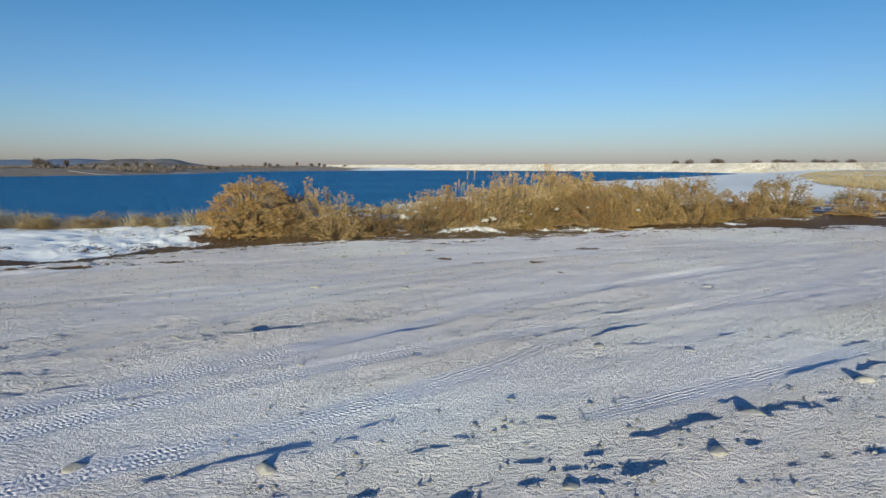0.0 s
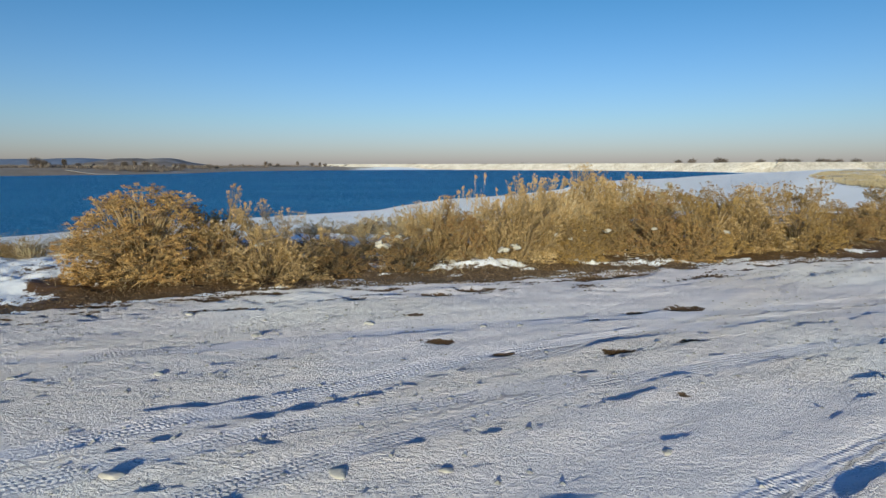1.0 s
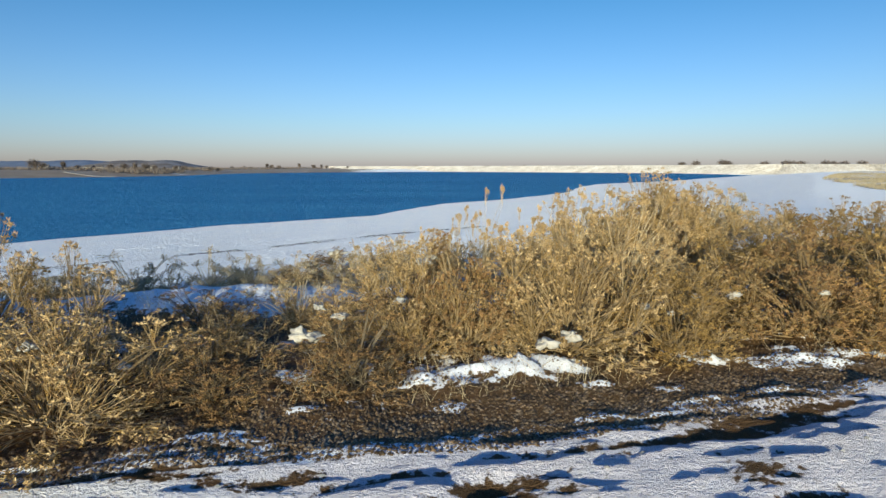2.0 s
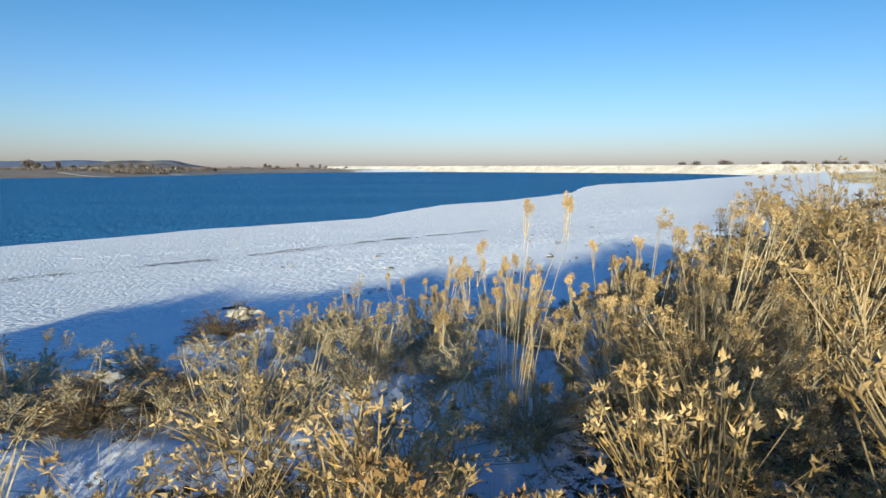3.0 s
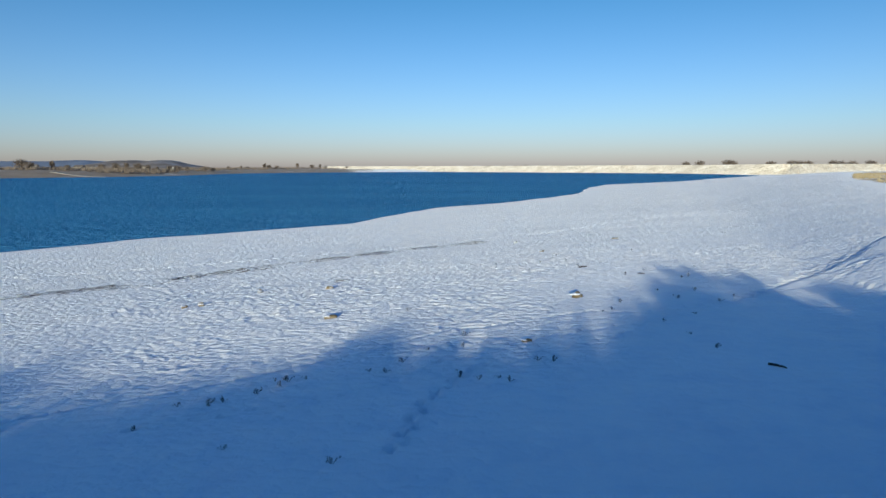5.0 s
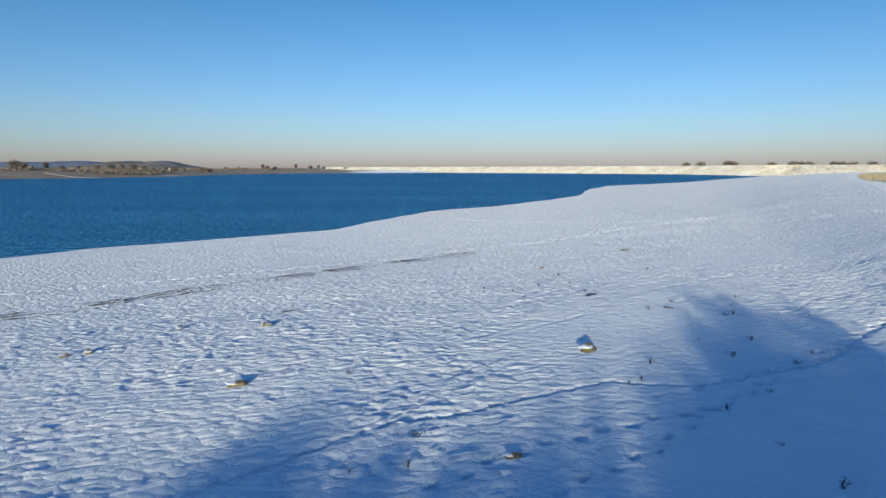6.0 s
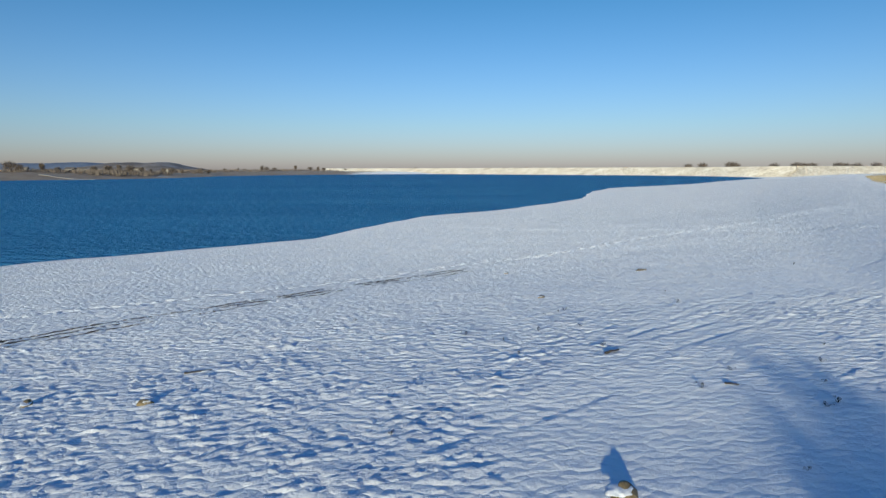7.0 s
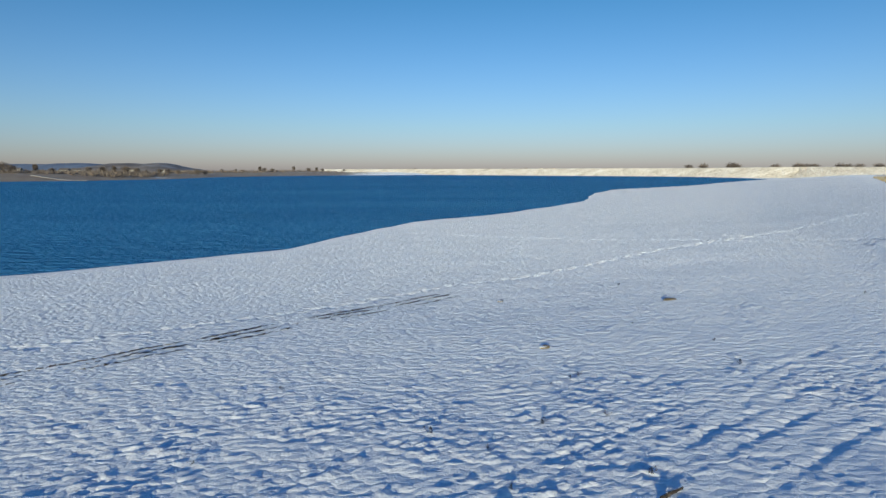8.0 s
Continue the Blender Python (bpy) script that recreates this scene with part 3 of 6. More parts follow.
    for kx, ky, h, rx, ry in KNOLLS:
        relief += h * np.exp(-(((x - kx) / rx) ** 2 + ((y - ky) / ry) ** 2)) * (1 + 0.3 * wobble(x * 4, y * 4, 44))
    # beach: wind-pitted crust, calmer near the foot of the bank
    b = (d > 0) & (y > 20) & (y < 400) & (down > np.where(y > 60, 0.1, 0.5))
    xb, yb, db = x[b], y[b], d[b]
    fade = 1 / (1 + (np.hypot(xb, yb - 50) / 130) ** 2)
    shove_x, shove_y = 0.1 * wobble(xb / 0.3, yb / 0.3, 47), 0.1 * wobble(xb / 0.3, yb / 0.3, 48)
    pit = cells((0.96 * xb + 0.28 * yb + shove_x) / 0.21, (0.96 * yb - 0.28 * xb + shove_y) / 0.19, 51) ** 1.5 - 0.25
    pit = pit * np.clip(0.65 + 0.6 * wobble(xb / 0.6, yb / 0.5, 49), 0.1, 1.3)
    amount = np.clip(0.35 + 0.35 * smooth01((yb - 44) / 6) + 0.8 * layers(xb / 9, yb / 9, 52, 2) + 0.9 * smooth01((44 - db) / 9) - 0.4 * smooth01((24 - db) / 9), 0.14, 1.15)
    rb = (0.07 * pit + 0.011 * np.clip(layers(xb / 0.2 + 0.3 * yb, yb / 0.18, 54, 2), -1, 0.6)) * amount * fine[b] + 0.014 * layers(xb / 2.6, yb / 1.7, 53, 2) * (0.3 + 0.7 * amount)
    rb = rb * smooth01(db / 3) * fade
    rb += 0.03 * layers(xb / 6, yb / 4, 60, 2) * smooth01(db / 3)
    for step, size, deep, pts, drag in [(*NEAR_TRAILS[0], 0.028)] + [(*a, 0.007) for a in NEAR_TRAILS[1:] + FAR_TRAILS]:
        dist, side, run = line_distance(xb + 0.15 * wobble(xb / 2, yb / 2, 55), yb + 0.15 * wobble(xb / 2, yb / 2, 56), pts)
        k = np.round(run / step)
        foot = np.where(k % 2 == 0, 1, -1) * size * 0.55
        q = np.hypot((run - k * step) / (size * 1.25), (side - foot) / (size * 0.62))
        rb += -deep * (1 - smooth01((q - 0.5) / 0.6)) * 0.75 + 0.06 * deep * np.exp(-((q - 1.6) / 0.35) ** 2) - drag * np.exp(-(dist / max(0.065, size * 0.6)) ** 2)
    for pts in RUTS:
        dist = line_distance(xb + 0.12 * wobble(xb / 3, yb / 3, 57), yb, pts)[0]
        worn = np.clip(0.6 + 0.8 * wobble(xb / 1.5, yb / 1.5, 59), 0.1, 2)
        rb += worn * (-0.021 * np.exp(-(dist / 0.11) ** 2) + 0.006 * np.exp(-((dist - 0.2) / 0.08) ** 2))
    relief[b] += rb * (1 - smooth01((xb - 50) / 30))
    crusted[b] = np.clip(0.4 + 0.45 * amount + 0.6 * (1 - fine[b]), 0.5, 1.5) * smooth01(db / 2)
    # far country rolls a little
    far = np.hypot(x, y) > 350
    relief[far] += (1.0 * layers(x[far] / 160, y[far] / 160, 58, 3) + 1.0) * ((x[far] < -60) | (y[far] > 700)) * (d[far] > 8) * smooth01((d[far] - 8) / 80)
    # what lies bare of snow
    snow = np.ones(len(x))
    patch = layers(x / 0.8, y / 0.55, 71, 4)
    snow = np.where(near & (past > -0.35), 0.5 - 0.75 * past, snow)
    inner = near & (past > 0.5)
    litter = 0.33 + 0.3 * patch + 0.55 * smooth01((y - np.interp(x, BANK_X, BANK_Y) + 2.2) / 2.5)
    west_edge = smooth01((-5.6 - x + 1.2 * wobble(x / 1.2, y / 0.8, 87)) / 1.2)
    litter = litter + 0.5 * west_edge + 0.4 * smooth01((y - np.interp(x, BANK_X, BANK_Y) + 1.2) / 1.0) * (x < 9)
    litter = np.where(past < 1.9 + 0.4 * wobble(x / 2, y, 72), np.minimum(litter, 0.12 + 0.22 * patch + 0.9 * west_edge * smooth01((past - 0.7) / 0.5)), litter)
    snow = np.where(inner, litter, snow)
    snow = np.where(near & (down > 0.75), 1.0, snow)
    near_edge = near & (past > -1.7) & (past < 0.4)
    relief += near_edge * 0.022 * layers(x / 0.3, y / 0.14, 73, 2) * smooth01((past + 1.7) / 0.8)
    snow = np.where(near_edge, 1.0 - 0.46 * smooth01((past + 1.8) / 1.7) * (0.75 + 0.9 * layers(x / 0.8, y / 0.13 - x * 1.6, 74, 3)), snow)
    for bx, by, rx, ry in BARE:
        q = np.hypot(((x - bx) + 0.35 * (y - by)) / rx, ((y - by) - 0.25 * (x - bx)) / ry) * (1 + 0.35 * wobble(x * 5, y * 9, 75))
        snow = np.minimum(snow, np.clip(q * 0.8 - 0.1, 0.22, 1))
        relief -= 0.006 * (1 - smooth01((q - 0.6) / 0.6))
    for px, py, rx, ry, rz in VERGE_PATCHES + BANK_PATCHES:
        q = np.hypot((x - px) / rx, (y - py) / ry) + 0.6 * layers(x * 4, y * 4, 83, 3, 0.7)
        snow = np.where(q < 1.3, np.maximum(snow, 1.25 - q * 0.7), snow)
        relief += rz * 0.4 * smooth01(1.15 - q) * np.clip(0.6 + 0.9 * wobble(x * 9, y * 9, 84), 0.1, 2)
    wisp, wside, wrun = line_distance(x, y, DRIFT)
    rows = np.minimum(np.minimum(np.abs(wside), np.abs(wside - 0.6)), np.abs(wside + 0.7))
    seg = np.clip(0.35 + 1.5 * wobble(wrun / 1.7, np.round(wside / 0.65) * 3.3, 76), 0, 1)
    snow = np.where((wisp < 1.2) & (wisp > 0.0) & near, np.minimum(snow, 0.8 - 0.75 * np.exp(-(rows / 0.075) ** 2) * seg), snow)
    # dry grass country: beyond the water on the west side, and along the bank to the east
    west = smooth01((-60 - x) / 120) * smooth01((y - 250) / 100)
    west = np.maximum(west, smooth01((y - 1150) / 200) * smooth01((200 - x) / 200))
    snow = np.where(west > 0.02, snow * (1 - west) + west * (0.1 + 0.35 * layers(x / 70, y / 18, 77, 3) + 0.3 * layers(x / 40, y / 40, 85, 2) * np.exp(-((d - 26) / 8) ** 2)), snow)
    east = smooth01((x - 13 - 4 * wobble(x / 3, y / 3, 86)) / 9) * (y > 10) * (down < 0.95) * (road < 0.5)
    meadow = smooth01((x - np.interp(y, MEADOW_Y, MEADOW_X) + 3 * layers(x / 6, y / 9, 88, 3)) / 7)
    snow = np.where(east > 0.02, (1 - east) * snow + east * (1.15 - meadow * (0.72 - 0.3 * layers(x / 9, y / 22, 78, 4)) + 0.1 * layers(x / 7, y / 14, 78, 4)), snow)
    dry = np.where(near & (x < 20), 0.0, 1.0 - 0.6 * west)
    z = z + relief + (0.018 + 0.03 * near_edge) * (np.clip(snow, 0, 1) - 0.5) * near
    ny, nx = X.shape
    i = (np.arange(ny - 1)[:, None] * nx + np.arange(nx - 1)[None, :]).ravel()
    ob = mesh_object("ground", np.stack([x, y, z], 1), np.stack([i, i + 1, i + 1 + nx, i + nx], 1), MAT_GROUND, smooth=True)
    driven = np.where(r, 0.5 + 0.4 * wobble(x / 2.3, y / 2.3, 79), 0.0)
    for name, values in (("snow", snow), ("dry", dry), ("track_across", across), ("track_along", along), ("driven", driven), ("churned", churned), ("crusted", crusted)):
        a = ob.data.attributes.new(name, "FLOAT", "POINT")
        a.data.foreach_set("value", values.astype(np.float32))
    tagged(ob, "snow-covered lake shore with tyre tracks and bare gravel patches", "ground", kind="structure")
    return X, ys, z.reshape(ny, nx)


GX, GY, GZ = build_ground()


def ground_z(x, y):
    """Height of the built ground at a place."""
    j = int(np.clip(np.searchsorted(GY, y) - 1, 0, len(GY) - 2))
    low, high = (np.interp(x, GX[k], GZ[k]) for k in (j, j + 1))
    return float(low + (high - low) * (y - GY[j]) / (GY[j + 1] - GY[j]))


def build_water():
    v = [(-1400, -900, WATER_Z), (900, -900, WATER_Z), (900, 1500, WATER_Z), (-1400, 1500, WATER_Z)]
    ob = mesh_object("water", v, [(0, 1, 2, 3)], MAT_WATER)
    tagged(ob, "deep blue rippled lake water", "lake", kind="structure")


build_water()


# ---- far shore ----
def build_dam():
    foot = [(-260, 1250), (-130, 1190), (0, 1100), (177, 915), (286, 785), (292, 645), (310, 590), (400, 575), (620, 640), (900, 700)]
    foot = np.array(foot, float)
    t = np.linspace(0, len(foot) - 1, 1500)
    px, py = np.interp(t, range(len(foot)), foot[:, 0]), np.interp(t, range(len(foot)), foot[:, 1])
    for _ in range(1800):
        px[1:-1], py[1:-1] = (px[:-2] + px[1:-1] * 2 + px[2:]) / 4, (py[:-2] + py[1:-1] * 2 + py[2:]) / 4
    tx, ty = np.gradient(px), np.gradient(py)
    ln = np.hypot(tx, ty)
    ox, oy = -ty / ln, tx / ln
    out = np.where(ox * (px + 60) + oy * (py - 500) > 0, 1, -1)
    ox, oy = ox * out, oy * out
    rows, prof = [], [(-4, -6.2), (0, -4.7), (6, -2.8), (12, -0.8), (18, 1.2), (24, 3.2), (30, 5.2), (33, 6.0), (40, 6.1), (46, 4.5), (75, -5)]
    rng = np.random.default_rng(81)
    face = [(a, -4.7 + a * 0.332) for a in np.arange(1.5, 31, 1.5)]  # tumbled stone, course by course
    prof = prof[:2] + face + prof[7:]
    for k, (a, h) in enumerate(prof):
        h = np.full(len(px), h) + (rng.normal(0, 0.22, len(px)) + 0.2 * layers(px / 9, py / 9, 81, 2) if 1 < k < 2 + len(face) else 0.12 * wobble(px / 40, py / 40, 82))
        rows.append(np.stack([px + ox * a, py + oy * a, h], 1))
    v, n = np.concatenate(rows), len(px)
    i = (np.arange(len(prof) - 1)[:, None] * n + np.arange(n - 1)[None, :]).ravel()
    ob = mesh_object("dam", v, np.stack([i, i + n, i + n + 1, i + 1], 1), MAT_RIPRAP)
    return tagged(ob, "long low earth dam faced with snow-dusted riprap", "dam", kind="structure")


build_dam()


def build_ridge(name, label, x0, x1, y0, depth, height, mat, seed, power):
    nx, ny = 120, 14
    X, Y = np.meshgrid(np.linspace(x0, x1, nx), np.linspace(0, 1, ny))
    across = np.sin(np.pi * Y)
    ends = np.clip(np.minimum((X - x0), (x1 - X)) / (abs(x1 - x0) * 0.3), 0, 1) ** power
    Z = height * across * ends * (0.86 + 0.12 * layers(X / (abs(x1 - x0) * 0.2), Y * 2, seed, 3)) - 3
    i = (np.arange(ny - 1)[:, None] * nx + np.arange(nx - 1)[None, :]).ravel()
    ob = mesh_object(name, np.stack([X.ravel(), (y0 + Y * depth).ravel(), Z.ravel()], 1), np.stack([i, i + 1, i + 1 + nx, i + nx], 1), mat, smooth=True)
    return tagged(ob, label, "hill", kind="structure")


build_ridge("backdrop_ridge", "hazy blue wooded ridge beyond the lake", -3400, -1750, 3500, 700, 62, MAT_RIDGE, 91, 0.5)
build_ridge("backdrop_hill", "brown winter hill dusted with snow beyond the lake", -900, -560, 1350, 300, 27, MAT_HILL, 92, 0.8)


# ---- plants ----
def tubes(p, radius0, radius1, sides=3):
    """Thin tapered tubes along m curves of k points: p is m x k x 3."""
    m, k, _ = p.shape
    t = np.gradient(p, axis=1)
    t /= np.linalg.norm(t, axis=2, keepdims=True) + 1e-9
    ref = np.where(np.abs(t[..., 2:3]) > 0.9, [1.0, 0, 0], [0, 0, 1.0])
    a = np.cross(t, ref)
    a /= np.linalg.norm(a, axis=2, keepdims=True) + 1e-9
    b = np.cross(t, a)
    r = (radius0 + (radius1 - radius0) * np.linspace(0, 1, k))[None, :, None] * np.ones((m, 1, 1))
    rings = [p + r * (a * math.cos(q) + b * math.sin(q)) for q in np.arange(sides) * 2 * math.pi / sides]
    v = np.stack(rings, 2).reshape(-1, 3)
    base = (np.arange(m)[:, None] * k + np.arange(k - 1)[None, :]).ravel() * sides
    faces = [np.stack([base + s, base + (s + 1) % sides, base + sides + (s + 1) % sides, base + sides + s], 1) for s in range(sides)]
    return v, np.concatenate(faces)


def blades(at, way, length, width, rng, spread=0.6):
    """Small pointed slivers, one at each place, about the given way."""
    m = len(at)
    w = way + rng.normal(0, spread, (m, 3))
    w /= np.linalg.norm(w, axis=1, keepdims=True) + 1e-9
    s = np.cross(w, rng.normal(0, 1, (m, 3)))
    s /= np.linalg.norm(s, axis=1, keepdims=True) + 1e-9
    ln, wd = length * rng.uniform(0.5, 1.5, (m, 1)), width * rng.uniform(0.6, 1.4, (m, 1))
    v = np.stack([at - s * wd, at + s * wd, at + w * ln], 1).reshape(-1, 3)
    i = np.arange(m) * 3
    return v, np.stack([i, i + 1, i + 2], 1)


def curves(a, b, c, k):
    """m bent lines of k points from a by way of b to c."""
    t = np.linspace(0, 1, k)[None, :, None]
    return a[:, None] * (1 - t) ** 2 + b[:, None] * 2 * t * (1 - t) + c[:, None] * t ** 2


def unit(v):
    return v / (np.linalg.norm(v, axis=-1, keepdims=True) + 1e-9)


def brush(name, label, seed, mats, crowns=30, stems=5, heads=11, spread=0.105, puff=0.026, grain=26, bit=0.5, leafy=10, leaf=0.03, thick=0.0042, reach=0.2,
          upright=0.55, arch=0.3, wind=0.12, inner=0.35, bare=0.1, ragged=0.18, tall=1.0, near=False):
    """A rabbitbrush 1 m wide and 1 m high, to be scaled: bundles of stems fan from the root, each bundle forks into twigs that end in flat-topped tufts of dry bracts."""
    rng = np.random.default_rng(seed)
    root = new(name)
    # where the bundles end: over a dome, and some below it
    k = np.arange(crowns)
    lift = np.arcsin(np.clip((k + 0.3) / crowns, 0, 1)) * 0.97 + rng.normal(0, 0.06, crowns)
    phi = k * 2.39996 + rng.normal(0, 0.25, crowns)
    far = np.where(rng.uniform(0, 1, crowns) < inner, rng.uniform(0.5, 0.8, crowns), rng.uniform(1 - ragged * 1.6, 1 + ragged, crowns))
    way = np.stack([np.cos(lift) * np.cos(phi), np.cos(lift) * np.sin(phi), np.sin(lift)], 1)
    top = way * far[:, None] * [0.5, 0.5, 0.96] + wind * way[:, 2:3] * [0.35, 0.2, 0]
    top[:, 2] = np.maximum(top[:, 2], 0.1)
    axis = unit(way * (1 - upright) + [wind * 0.7, wind * 0.4, upright + 0.1])
    fork = top - axis * reach * rng.uniform(0.7, 1.3, (crowns, 1))
    fork[:, 2] = np.maximum(fork[:, 2], 0.03)
    # tufts over each bundle
    m = crowns * heads
    own = np.repeat(k, heads)
    side = rng.normal(0, 1, (m, 3))
    side -= axis[own] * np.sum(side * axis[own], 1, keepdims=True)
    size = spread * rng.uniform(0.6, 1.35, crowns)[own][:, None]
    off = unit(side) * np.sqrt(rng.uniform(0, 1, (m, 1))) * size
    tuft = top[own] + off - axis[own] * (np.sum(off * off, 1, keepdims=True) / size * 0.7 + np.abs(rng.normal(0, 0.035 if near else 0.085, (m, 1))))
    tuft[:, 2] = np.maximum(tuft[:, 2], 0.03)
    # bring the whole to 1 m high and about 1 m wide
    fit = np.array([0.5 / np.quantile(np.hypot(tuft[:, 0], tuft[:, 1]), 0.93)] * 2 + [1 / (np.quantile(tuft[:, 2], 0.985) + puff)])
    top, fork, tuft, off = top * fit, fork * fit, tuft * fit, off * fit
    # stems, then twigs
    q = crowns * stems
    mine = np.repeat(k, stems)
    head = fork[mine] + rng.normal(0, 0.022, (q, 3))
    foot = np.stack([0.16 * head[:, 0], 0.16 * head[:, 1], np.full(q, -0.04)], 1) + rng.normal(0, 0.03, (q, 3)) * [1, 1, 0]
    bend = foot + (head - foot) * [arch, arch, 0.62] + rng.normal(0, 0.025, (q, 3))
    v, f = tubes(curves(foot, bend, head, 6 if near else 4), thick, thick * 0.6)
    start = head[own * stems + rng.integers(0, stems, m)]
    knee = start + (tuft - start) * 0.45 + off * 0.3
    if near:
        v2, f2 = tubes(curves(start, knee, tuft, 4), thick * 0.6, thick * 0.35)
    else:
        flat = unit(np.cross(tuft - start, rng.normal(0, 1, (m, 3)))) * thick * 0.5
        v2 = np.stack([start - flat, start + flat, tuft + flat * 0.6, tuft - flat * 0.6], 1).reshape(-1, 3)
        f2 = np.arange(m * 4).reshape(-1, 4)
    mesh_object("branching", np.concatenate([v, v2]), np.concatenate([f, f2 + len(v)]), mats[0], root)
    # tufts: many small bracts about each twig's end
    keep = tuft[rng.uniform(0, 1, m) >= bare]
    up = axis[own][:len(keep)]
    n = len(keep) * grain
    at = np.repeat(keep, grain, 0)
    out = unit(rng.normal(0, 1, (n, 3)) + np.repeat(up, grain, 0) * 0.5) * [1, 1, tall]
    r = puff * np.repeat(rng.uniform(0.6, 1.35, (len(keep), 1)), grain, 0)
    v3, f3 = blades(at + out * r * rng.uniform(0.1, 0.8, (n, 1)), out * 0.8 + np.repeat(up, grain, 0) * 0.6, puff * bit * 1.5, puff * bit * 0.42, rng, 0.35)
    mesh_object("bloom", v3, f3, mats[1], root)
    if leafy:
        n = m * leafy
        u = rng.uniform(0.05, 0.95, (n, 1))
        a, b, c = (np.repeat(p, leafy, 0) for p in (start, knee, tuft))
        at = a * (1 - u) ** 2 + b * 2 * u * (1 - u) + c * u ** 2
        v4, f4 = blades(at, unit(c - a) + unit(rng.normal(0, 1, (n, 3))) * 0.5, leaf, leaf * 0.075, rng, 0.3)
        mesh_object("foliage", v4, f4, mats[2], root)
    return tagged(root, label, "shrub")


def snow_blob(name, rx, ry, rz, seed, parent=None):
    bm = bmesh.new()
    bmesh.ops.create_icosphere(bm, subdivisions=3, radius=1)
    for v in bm.verts:
        q = noise.noise(v.co * 1.7 + Vector((seed * 3.1, 0, 0))) * 0.45 + noise.noise(v.co * 4.5 + Vector((0, seed, 0))) * 0.18
        v.co *= 1 + q
        v.co.z = v.co.z if v.co.z > 0 else v.co.z * 0.25
        v.co = Vector((v.co.x * rx, v.co.y * ry, v.co.z * rz))
    return part(name, bm, MAT_SNOW, parent)


